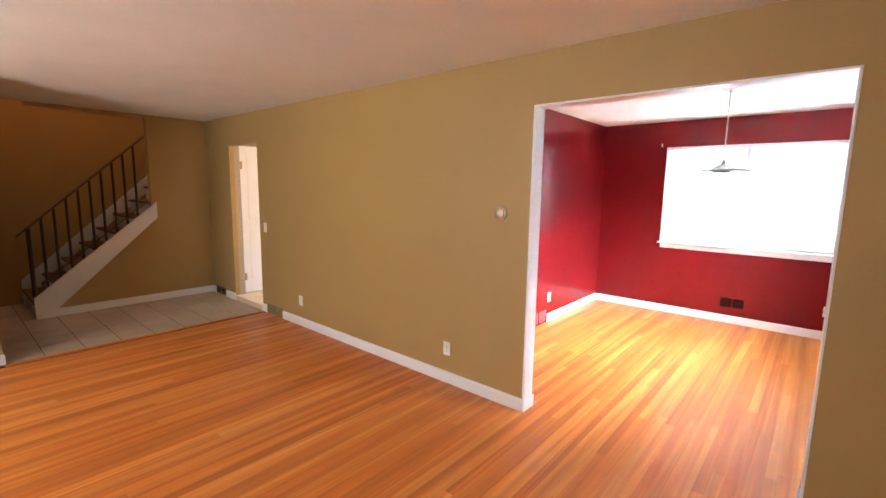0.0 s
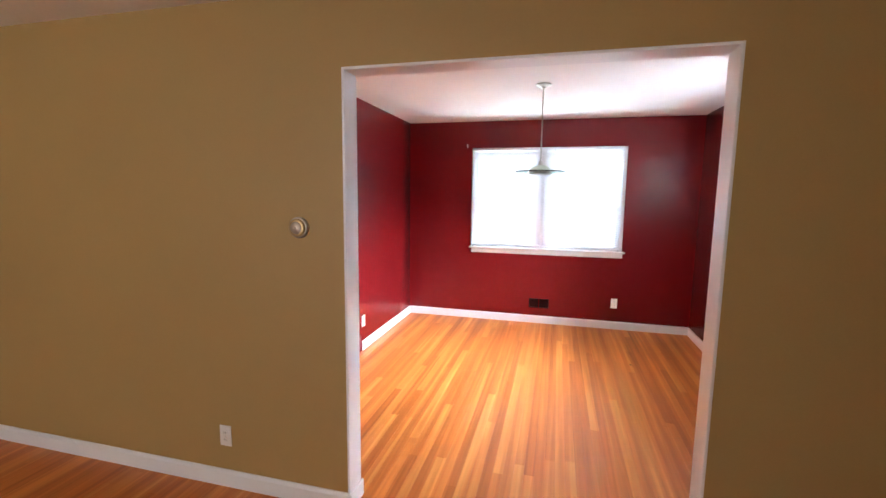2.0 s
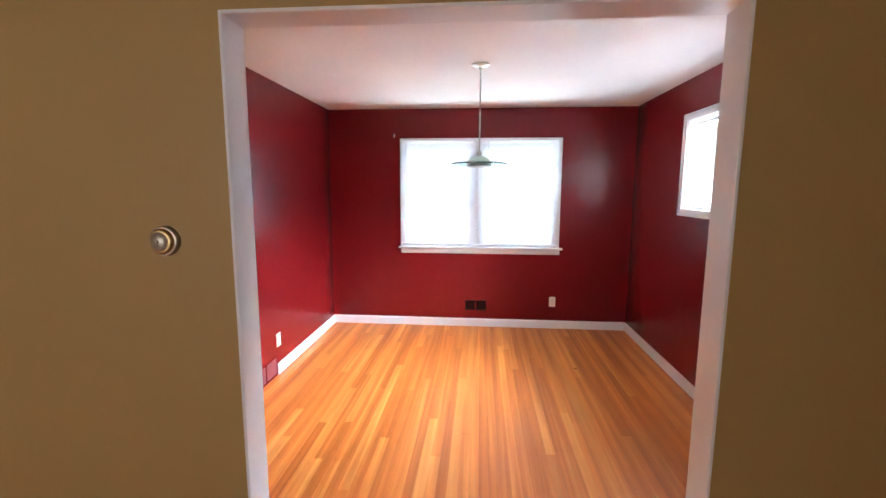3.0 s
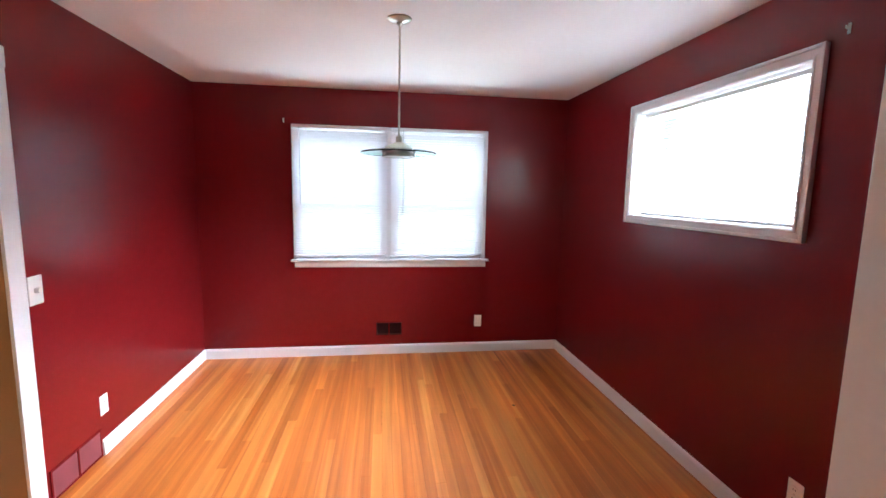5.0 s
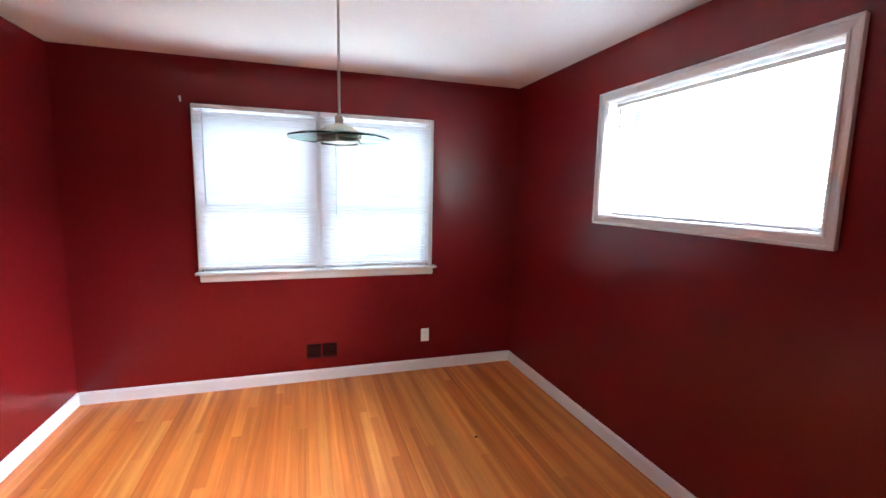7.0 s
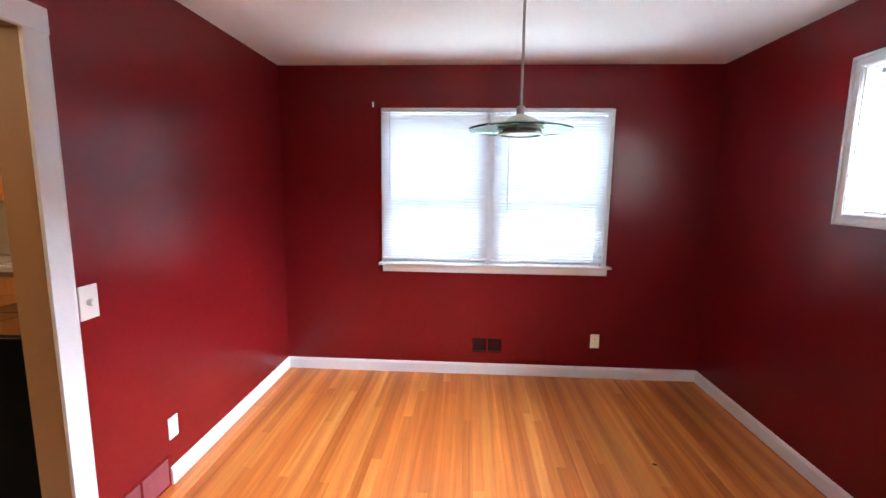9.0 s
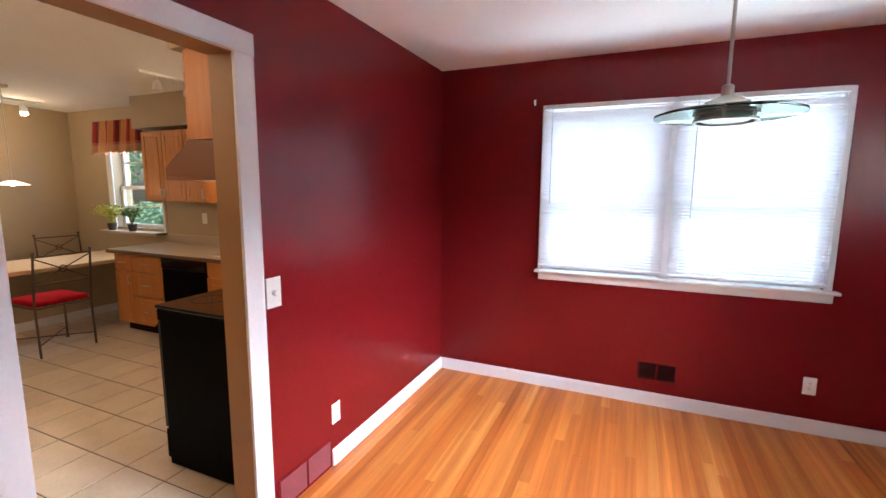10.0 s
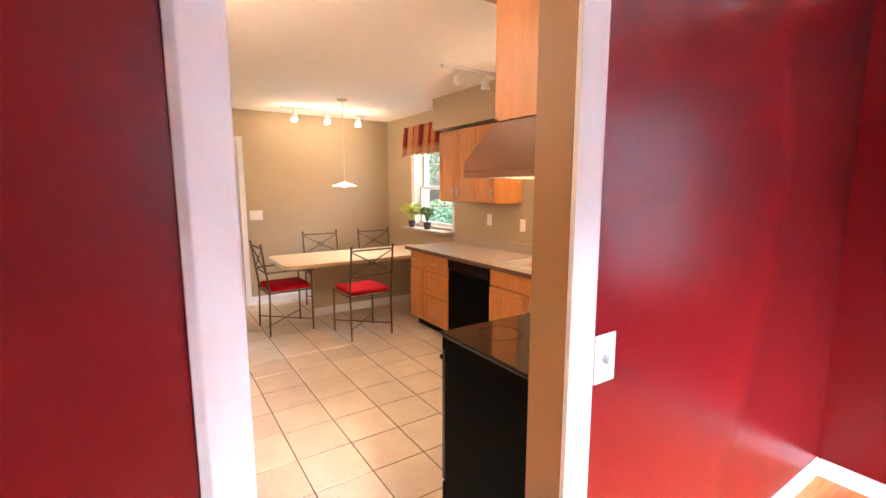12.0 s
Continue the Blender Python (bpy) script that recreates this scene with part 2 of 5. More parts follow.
RAILING = material("dark_railing_paint", (0.05, 0.028, 0.018), 0.45, metal=0.2, vary=0.15, bump=0.03)
HANDRAIL = material("dark_stained_handrail", (0.12, 0.06, 0.03), 0.4, vary=0.2, scale=5, grain=30, stretch=(6, 0.6, 6))
HOODM = material("bronze_hood_enamel", (0.19, 0.08, 0.038), 0.4, vary=0.06)
CUSHION = material("red_seat_fabric", (0.40, 0.005, 0.013), 0.9, spec=0.12, vary=0.12, grain=300, bump=0.1)
COUNTER = material("speckled_laminate", (0.42, 0.34, 0.27), 0.3, vary=0.2, scale=60, grain=220, bump=0.01)
TABLETOP = material("tan_laminate", (0.62, 0.45, 0.27), 0.3, vary=0.1, scale=40, grain=200, bump=0.01)
PLASTIC = material("white_plastic", (0.8, 0.79, 0.77), 0.3, vary=0.02, bump=0.0)
# Near-black stands in for shade inside vents and sockets; also toe kicks, floor bed.
DARK = material("painted_recess_dark", (0.02, 0.006, 0.005), 0.8, bump=0.0, spec=0.1)
VENT_RED = material("red_register_paint", (0.04, 0.004, 0.005), 0.6, vary=0.1, spec=0.1)
VENT_WALL = material("wall_red_register_paint", (0.24, 0.055, 0.065), 0.45, vary=0.2, scale=9)
SMOKED = material("silver_thermostat_cover", (0.42, 0.38, 0.33), 0.3, metal=0.5, vary=0.05, bump=0.0)
VENT_TAN = material("bronze_register_paint", (0.23, 0.165, 0.07), 0.5, vary=0.1)
PANE = glass("window_glass")
GREEN_GLASS = glass("green_edge_glass", (0.5, 0.86, 0.72))
SATIN = material("satin_nickel", (0.60, 0.70, 0.62), 0.45, metal=0.8, vary=0.04, grain=200, bump=0.01)
VINYL = slat_paint()
CORD = material("clear_wand_plastic", (0.6, 0.63, 0.66), 0.3, bump=0.0)
CLOTH = striped_cloth()
BULB = glowing("warm_bulb", (1.0, 0.78, 0.45), 18)
POT = material("dark_clay_pot", (0.05, 0.03, 0.025), 0.6)
LEAF = material("leaf_green", (0.22, 0.38, 0.25), 0.5, vary=0.3, per="island", spread=0.4)
PLANT = material("houseplant_green", (0.14, 0.24, 0.06), 0.5, vary=0.3, per="island", spread=0.4)
LINING = material("warm_tan_lining_paint", (0.35, 0.20, 0.083), 0.55, vary=0.06, scale=2, grain=120)
LEAF_YELLOW = material("leaf_yellow_green", (0.45, 0.47, 0.08), 0.5, vary=0.2, per="island", spread=0.3)
GRASS = material("grass_ground", (0.2, 0.3, 0.12), 0.9, vary=0.4, scale=2, grain=30, bump=0.3)
BARK = material("bark", (0.09, 0.06, 0.04), 0.9, vary=0.3, bump=0.4)
TREAD = material("stair_carpet_brown", (0.13, 0.065, 0.035), 0.8, vary=0.12, grain=200, bump=0.1)
BRASS = material("aged_brass", (0.45, 0.33, 0.17), 0.35, metal=1.0, vary=0.1)
SINKM = material("white_sink_enamel", (0.8, 0.8, 0.8), 0.15, vary=0.02, bump=0.0)


# ---- mesh helpers ----
def add_box(bm, x0, x1, y0, y1, z0, z1, bevel=0.0, segments=1):
    r = bmesh.ops.create_cube(bm, size=1, matrix=Matrix.Translation(((x0 + x1) / 2, (y0 + y1) / 2, (z0 + z1) / 2)) @ Matrix.Diagonal((abs(x1 - x0), abs(y1 - y0), abs(z1 - z0), 1)))
    if bevel:
        vs = set(r["verts"])
        es = [e for e in bm.edges if e.verts[0] in vs and e.verts[1] in vs]
        bmesh.ops.bevel(bm, geom=es, offset=bevel, segments=segments, affect="EDGES", profile=0.5)
    return bm


def box(x0, x1, y0, y1, z0, z1, bevel=0.0, segments=1):
    return add_box(bmesh.new(), x0, x1, y0, y1, z0, z1, bevel, segments)


def add_rod(bm, a, b, r, r2=None, sides=10):
    a, b = Vector(a), Vector(b)
    d = b - a
    m = Matrix.Translation((a + b) / 2) @ d.to_track_quat("Z", "Y").to_matrix().to_4x4()
    bmesh.ops.create_cone(bm, cap_ends=True, segments=sides, radius1=r, radius2=r if r2 is None else r2, depth=d.length, matrix=m)
    return bm


def rod(a, b, r, r2=None, sides=10):
    return add_rod(bmesh.new(), a, b, r, r2, sides)


def lathe(profile, centre=(0, 0, 0), sides=40, bm=None):
    bm = bm or bmesh.new()
    c = Vector(centre)
    rings = []
    for r, z in profile:
        if r < 1e-5:
            rings.append([bm.verts.new(c + Vector((0, 0, z)))])
        else:
            rings.append([bm.verts.new(c + Vector((r * math.cos(2 * math.pi * i / sides), r * math.sin(2 * math.pi * i / sides), z))) for i in range(sides)])
    for p, q in zip(rings, rings[1:]):
        for i in range(sides):
            j = (i + 1) % sides
            if len(p) == 1 and len(q) == 1:
                continue
            if len(p) == 1:
                bm.faces.new((p[0], q[j], q[i]))
            elif len(q) == 1:
                bm.faces.new((p[i], p[j], q[0]))
            else:
                bm.faces.new((p[i], p[j], q[j], q[i]))
    bmesh.ops.recalc_face_normals(bm, faces=bm.faces)
    return bm


def prism(points, axis, a, b, bevel=0.0):
    """A polygon swept from a to b along an axis; points are the other two coordinates in order."""
    bm = bmesh.new()
    def at(p, v):
        return {"x": (v, p[0], p[1]), "y": (p[0], v, p[1]), "z": (p[0], p[1], v)}[axis]
    lo = [bm.verts.new(at(p, a)) for p in points]
    hi = [bm.verts.new(at(p, b)) for p in points]
    n = len(points)
    bm.faces.new(lo)
    bm.faces.new(hi[::-1])
    for i in range(n):
        bm.faces.new((lo[i], hi[i], hi[(i + 1) % n], lo[(i + 1) % n]))
    bmesh.ops.recalc_face_normals(bm, faces=bm.faces)
    if bevel:
        bmesh.ops.bevel(bm, geom=bm.edges[:], offset=bevel, segments=2, affect="EDGES", profile=0.5)
    return bm


def mesh_of(name, bm, mat, smooth=False):
    me = bpy.data.meshes.new(name)
    bmesh.ops.recalc_face_normals(bm, faces=bm.faces)
    bm.to_mesh(me)
    bm.free()
    me.materials.append(mat)
    if smooth:
        for p in me.polygons:
            p.use_smooth = True
        me.set_sharp_from_angle(angle=radians(40))
    return me


def part(name, bm, mat, parent, label="", smooth=False):
    ob = new(name, mesh_of(name, bm, mat, smooth))
    ob.parent = parent
    if parent is not None:
        ob.matrix_parent_inverse = parent.matrix_world.inverted()
    return tagged(ob, label)


def thing(name, label, category, at=(0, 0, 0), group="", kind=""):
    """An Empty at the thing's base; its parts are built in world places and put under it."""
    ob = new(name)
    ob.empty_display_size = 0.1
    ob.matrix_world = Matrix.Translation(at)
    return tagged(ob, label, category, group, kind)


def single(name, bm, mat, label, category, kind="", group="", smooth=False):
    return tagged(part(name, bm, mat, None, "", smooth), label, category, group, kind)


def structure(name, bm, mat, label, smooth=False):
    return single(name, bm, mat, label, name.split("_")[0], "structure", "", smooth)


# ---- large structure ----
def wall_with_holes(name, axis, c0, c1, a0, a1, z0, z1, holes, mat, label):
    """A wall whose thickness runs c0..c1 along axis, with holes (b0, b1, h0, h1) cut through it: one closed mesh."""
    us = sorted({a0, a1, *(min(max(v, a0), a1) for q in holes for v in q[:2])})
    vs = sorted({z0, z1, *(min(max(v, z0), z1) for q in holes for v in q[2:])})
    bm = bmesh.new()
    made = {}

    def vert(k, i, j):
        if (k, i, j) not in made:
            c = (c0, c1)[k]
            made[k, i, j] = bm.verts.new((c, us[i], vs[j]) if axis == "x" else (us[i], c, vs[j]))
        return made[k, i, j]

    def solid(i, j):
        if not (0 <= i < len(us) - 1 and 0 <= j < len(vs) - 1):
            return False
        u, v = (us[i] + us[i + 1]) / 2, (vs[j] + vs[j + 1]) / 2
        return not any(b0 < u < b1 and h0 < v < h1 for b0, b1, h0, h1 in holes)

    for i in range(len(us) - 1):
        for j in range(len(vs) - 1):
            if not solid(i, j):
                continue
            ring = ((i, j), (i + 1, j), (i + 1, j + 1), (i, j + 1))
            for k in (0, 1):
                bm.faces.new([vert(k, *p) for p in ring])
            for n, (p, q) in zip(((i, j - 1), (i + 1, j), (i, j + 1), (i - 1, j)), zip(ring, ring[1:] + ring[:1])):
                if not solid(*n):
                    bm.faces.new((vert(0, *p), vert(0, *q), vert(1, *q), vert(1, *p)))
    return structure(name, bm, mat, label)


wide = (OX0 - 0.012, OX1 + 0.012, -0.1, OZ + 0.012)
foyer_hole = (FD0, FD1, -0.1, FDZ)
wall_with_holes("wall_living_north", "y", LY, 2.777, SX, LX1, -0.1, H, [wide, foyer_hole], TAN, "tan painted plaster wall with a wide opening")
wall_with_holes("wall_dining_south", "y", 2.777, DY0, DX0, DX1, -0.1, H, [wide], RED, "dark red painted wall round the wide opening")
wall_with_holes("wall_kitchen_south", "y", 2.777, DY0, KX0, KX1, -0.1, H, [foyer_hole], KTAN, "tan painted kitchen wall with a doorway")
door_hole = (KD0, KD1 + 0.002, -0.1, KDZ + 0.002)
wall_with_holes("wall_dining_west", "x", -1.62, DX0, 2.777, DY1, -0.1, H, [door_hole], RED, "satin red painted wall beside the kitchen doorway")
wall_with_holes("wall_kitchen_east", "x", KX1, -1.62, 2.777, DY1, -0.1, H, [door_hole], KTAN, "tan painted kitchen side of the partition wall")
NW = (-0.735, 0.975, 0.92, 2.09)      # hole of the double window
EW = (3.82, 5.08, 1.42, 2.11)        # hole of the high window
wall_with_holes("wall_dining_north", "y", DY1, DY1 + 0.2, -1.62, DX1 + 0.2, -0.1, H, [NW], RED, "dark red painted wall round a double window")
wall_with_holes("wall_dining_east", "x", DX1, DX1 + 0.2, 2.777, DY1, -0.1, H, [EW], RED, "dark red painted wall with a high window")
KW = (-5.83, -4.98, 1.045, 2.12)
wall_with_holes("wall_kitchen_north", "y", DY1, DY1 + 0.2, KX0 - 0.15, -1.62, -0.1, H, [KW], KTAN, "tan painted kitchen wall with a window")
WD = (3.56, 4.30, KZ, 2.05)
wall_with_holes("wall_kitchen_west", "x", KX0 - 0.15, KX0, 2.777, DY1, -0.1, H, [WD], KTAN, "tan painted kitchen end wall lit by track lights")
# Hole of the assumed window, unseen behind the start of the walk.
LW = (-3.3, -0.9, 0.8, 2.15)
wall_with_holes("wall_living_south", "y", LYS - 0.2, LYS, -7.2, LX1 + 0.2, -0.1, H, [LW], TAN, "unseen tan painted living-room wall with an assumed window")
structure("wall_living_east", box(LX1, LX1 + 0.15, LYS, 2.777, -0.1, H), TAN, "plain tan painted living-room wall")
structure("wall_foyer_stub", box(-4.52, LX0, LYS, 0.375, -0.1, H), TAN, "tan painted end of the wall between foyer and living room")
# stair side wall: full height from y = 1.96, sloped below the flight before it
structure("wall_stair_side", prism([(0.80, -0.1), (0.80, 0.0), (2.0, 1.08), (2.0, H), (2.777, H), (2.777, -0.1)], "x", SX - 0.1, SX), TAN, "tan painted wall under and beside the stairs")
structure("wall_stair_back", box(-7.05, -6.9, LYS, 2.777, -0.1, 4.6), TAN, "dim tan wall behind the staircase")
structure("wall_stair_end", box(-6.9, SX - 0.1, 3.9, 4.0, -0.1, 4.6), TAN, "dim tan wall at the top of the stairs")

# ceilings: one mesh each
bm = bmesh.new()
add_box(bm, SX - 0.0, LX1 + 0.2, LYS - 0.2, 2.777, H, H + 0.2)
add_box(bm, -7.05, SX, LYS - 0.2, -0.4, H, H + 0.2)
structure("ceiling_living", bm, CEIL, "off-white textured living-room ceiling")
structure("trim_stair_header", box(SX - 0.1, SX, 0.86, 2.0, H - 0.045, H), TAN, "low header along the stairwell edge")
structure("ceiling_dining", box(-1.62, DX1 + 0.2, 2.777, DY1 + 0.2, H, H + 0.2), CEIL_WHITE, "white dining-room ceiling lit by the windows")
structure("ceiling_kitchen", box(KX0 - 0.15, -1.62, 2.777, DY1 + 0.2, KH, H + 0.2), CEIL_WHITE, "warm white kitchen ceiling")
structure("ceiling_stairwell", box(-7.05, SX + 0.1, -0.6, 4.0, 4.6, 4.7), CEIL, "ceiling over the stairwell")
structure("wall_stairwell_upper", box(SX - 0.1, SX, -0.4, 4.0, H + 0.2, 4.6), TAN, "upper wall of the stairwell")
structure("wall_stairwell_front", box(-6.9, SX - 0.1, -0.52, -0.4, H + 0.2, 4.6), TAN, "front wall of the upper stairwell")

ground = structure("ground", box(-60, 60, -60, 80, -0.9, -0.7), GRASS, "green lawn round the house")

# white lining of the wide opening
jamb = thing("door_1", "white painted lining of the wide opening between living and dining room", "door frame", (0.1, LY, 0), kind="structure")
y0, y1 = LY - 0.004, DY0 + 0.004
part("jamb", box(OX0 - 0.012, OX0, y0, y1, 0, OZ + 0.012, 0.002), WHITE, jamb)
part("jamb", box(OX1, OX1 + 0.012, y0, y1, 0, OZ + 0.012, 0.002), WHITE, jamb)
part("head", box(OX0, OX1, y0, y1, OZ, OZ + 0.012, 0.002), WHITE, jamb)
for x, s in ((OX0, 1), (OX1, -1)):
    part("plinth", box(*sorted((x, x + s * 0.012)), y0 - 0.008, y1 + 0.008, 0, 0.09, 0.004), WHITE, jamb)

# kitchen doorway: white casing on the dining side, tan lining
kd = thing("door_2", "white cased doorway from dining room to kitchen", "door frame", (DX0, 3.9, 0), kind="structure")
part("casing", prism([(DX0, KD0 - 0.065), (DX0 + 0.012, KD0 - 0.065), (DX0 + 0.019, KD0 - 0.05), (DX0 + 0.016, KD0 + 0.012), (DX0, KD0 + 0.012)], "z", 0, KDZ - 0.012, 0.002), WHITE, kd)
part("casing", prism([(DX0, KD1 + 0.088), (DX0 + 0.012, KD1 + 0.088), (DX0 + 0.019, KD1 + 0.07), (DX0 + 0.016, KD1 - 0.012), (DX0, KD1 - 0.012)], "z", 0, KDZ - 0.012, 0.002), WHITE, kd)
part("head_casing", box(DX0, DX0 + 0.019, KD0 - 0.065, KD1 + 0.088, KDZ - 0.012, KDZ + 0.078, 0.004), WHITE, kd)
part("lining", box(KX1 - 0.003, DX0 - 0.001, KD1 - 0.012, KD1, 0, KDZ), LINING, kd, "tan painted lining")
part("lining", box(KX1 - 0.003, DX0 - 0.001, KD0, KD0 + 0.012, 0, KDZ), LINING, kd, "tan painted lining")
part("lining", box(KX1 - 0.003, DX0 - 0.001, KD0, KD1, KDZ - 0.012, KDZ), LINING, kd, "tan painted lining")
part("threshold", prism([(KX1 - 0.02, 0), (DX0 + 0.01, 0), (DX0 + 0.01, 0.01), (KX1 - 0.02, KZ + 0.004)], "y", KD0 + 0.012, KD1 - 0.012), OAK_FAR, kd, "sloping oak threshold")


def baseboard(name, axis, face, side, a, b, z=0.0, h=0.092):
    """A white board along a wall: face is the wall's plane, side the way into the room."""
    t = 0.014
    prof = [(face, z), (face + side * t, z), (face + side * t, z + h - 0.018), (face + side * t * 0.55, z + h - 0.004), (face + side * t * 0.3, z + h), (face, z + h)]
    if axis == "x":
        bm = prism(prof, "y", a, b)
    else:
        bm = prism(prof, "x", a, b)
    return structure(name, bm, WHITE, "white painted baseboard along the wall")


baseboard("baseboard_living", "y", LY, -1, -3.92, OX0 - 0.012)
baseboard("baseboard_living_2", "y", LY, -1, OX1 + 0.012, LX1)
baseboard("baseboard_living_3", "y", LY, -1, FD1, -4.30)
baseboard("baseboard_foyer", "y", LY, -1, -5.45, FD0)
baseboard("baseboard_foyer_2", "y", LY, -1, SX, -5.79)
baseboard("baseboard_stair", "x", SX, 1, 0.96, LY - 0.014)
baseboard("baseboard_stub", "x", LX0, 1, LYS, 0.375)
baseboard("baseboard_stub_2", "y", 0.375, 1, -4.534, LX0 + 0.014)
baseboard("baseboard_stub_3", "x", -4.52, -1, LYS, 0.375)
baseboard("baseboard_dining_north", "y", DY1, -1, DX0 + 0.014, DX1 - 0.014)
baseboard("baseboard_dining_west", "x", DX0, 1, 4.79, DY1)
baseboard("baseboard_dining_west_2", "x", DX0, 1, DY0, KD0 - 0.065)
baseboard("baseboard_dining_east", "x", DX1, -1, DY0, DY1)
baseboard("baseboard_dining_south", "y", DY0, 1, DX0, OX0 - 0.012)
baseboard("baseboard_dining_south_2", "y", DY0, 1, OX1 + 0.012, DX1)
baseboard("baseboard_kitchen_west", "x", KX0, 1, 4.366, DY1 - 0.02, KZ, 0.1)
baseboard("baseboard_living_east", "x", LX1, -1, LYS, LY)


# ---- windows ----
def board_frame(parent, axis, c0, c1, a0, a1, z0, z1, w, mat, name, bevel=0.003, label=""):
    """Four boards round a rectangle, as four parts."""
    def b(p0, p1, q0, q1):
        bx = (c0, c1, p0, p1, q0, q1) if axis == "x" else (p0, p1, c0, c1, q0, q1)
        part(name, box(*bx, bevel), mat, parent, label)
    b(a0, a0 + w, z0, z1)
    b(a1 - w, a1, z0, z1)
    b(a0 + w, a1 - w, z1 - w, z1)
    b(a0 + w, a1 - w, z0, z0 + w)


def pane(parent, axis, c, a0, a1, z0, z1):
    bx = (c, c + 0.004, a0, a1, z0, z1) if axis == "x" else (a0, a1, c, c + 0.004, z0, z1)
    ob = part("pane", box(*bx), PANE, parent, "clear window glass")
    ob.visible_shadow = False
    return ob


win = thing("window_1", "white double-hung double window in the red wall", "window", (0.13, DY1, 0.92), kind="structure")
part("casing", box(-0.757, -0.735, DY1 - 0.016, DY1, 0.925, 2.122, 0.004), WHITE, win)
part("casing", box(0.975, 1.016, DY1 - 0.016, DY1, 0.925, 2.122, 0.004), WHITE, win)
part("head_casing", box(-0.735, 0.975, DY1 - 0.016, DY1, 2.09, 2.122, 0.004), WHITE, win)
part("mullion", box(0.068, 0.136, DY1 - 0.012, DY1 + 0.13, 0.925, 2.09, 0.003), WHITE, win)
part("window_sill", box(-0.775, 1.047, DY1 - 0.06, DY1 + 0.05, 0.905, 0.925, 0.006, 2), WHITE, win)
part("apron", box(-0.75, 1.025, DY1 - 0.018, DY1, 0.848, 0.905, 0.004), WHITE, win)
for a0, a1 in ((-0.735, 0.068), (0.136, 0.975)):
    part("reveal", box(a0, a1, DY1 + 0.05, DY1 + 0.2, 0.92, 0.936), WHITE, win)
    part("reveal", box(a0, a1, DY1 + 0.001, DY1 + 0.2, 2.078, 2.0895), WHITE, win)
    part("reveal", box(a0, a0 + 0.011, DY1 + 0.001, DY1 + 0.2, 0.936, 2.078), WHITE, win)
    part("reveal", box(a1 - 0.011, a1, DY1 + 0.001, DY1 + 0.2, 0.936, 2.078), WHITE, win)
    for z0, z1, c in ((0.936, 1.47, 0.022), (1.435, 2.078, 0.058)):
        sash = part("sash", bmesh.new(), WHITE, win, "white window sash")
        board_frame(sash, "y", DY1 + c, DY1 + c + 0.035, a0 + 0.012, a1 - 0.012, z0, z1, 0.04, WHITE, "rail")
        pane(sash, "y", DY1 + c + 0.015, a0 + 0.052, a1 - 0.052, z0 + 0.04, z1 - 0.04)

ewin = thing("window_2", "white high wide window with a moulded casing", "window", (DX1, 4.45, 1.37), kind="structure")
C0, C1 = 3.767, 5.135
def mitred(name, a0, a1, z0, z1, w, x0, x1, parent, bevel):
    """Four boards with mitred corners round a rectangle on the east wall."""
    for pts in (((a0, z0), (a0 + w, z0 + w), (a0 + w, z1 - w), (a0, z1)), ((a1, z0), (a1, z1), (a1 - w, z1 - w), (a1 - w, z0 + w)), ((a0, z1), (a0 + w, z1 - w), (a1 - w, z1 - w), (a1, z1)), ((a0, z0), (a1, z0), (a1 - w, z0 + w), (a0 + w, z0 + w))):
        part(name, prism(pts, "x", x0, x1, bevel), WHITE, parent)
mitred("casing", C0, C1, 1.367, 2.163, 0.054, DX1 - 0.014, DX1, ewin, 0.0008)
mitred("outer_bead", C0 - 0.002, C1 + 0.002, 1.365, 2.165, 0.016, DX1 - 0.025, DX1 - 0.0142, ewin, 0.003)
mitred("inner_bead", C0 + 0.038, C1 - 0.038, 1.405, 2.125, 0.012, DX1 - 0.02, DX1 - 0.0142, ewin, 0.002)
board_frame(ewin, "x", DX1 - 0.004, DX1 + 0.2, 3.81, 5.09, 1.41, 2.12, 0.014, WHITE, "reveal")
board_frame(ewin, "x", DX1 + 0.085, DX1 + 0.11, 3.824, 5.076, 1.424, 2.106, 0.026, WHITE, "stop")
sash = part("sash", bmesh.new(), WHITE, ewin, "white window sash")
board_frame(sash, "x", DX1 + 0.11, DX1 + 0.145, 3.83, 5.07, 1.43, 2.10, 0.045, WHITE, "rail")
pane(sash, "x", DX1 + 0.125, 3.875, 5.025, 1.475, 2.055)


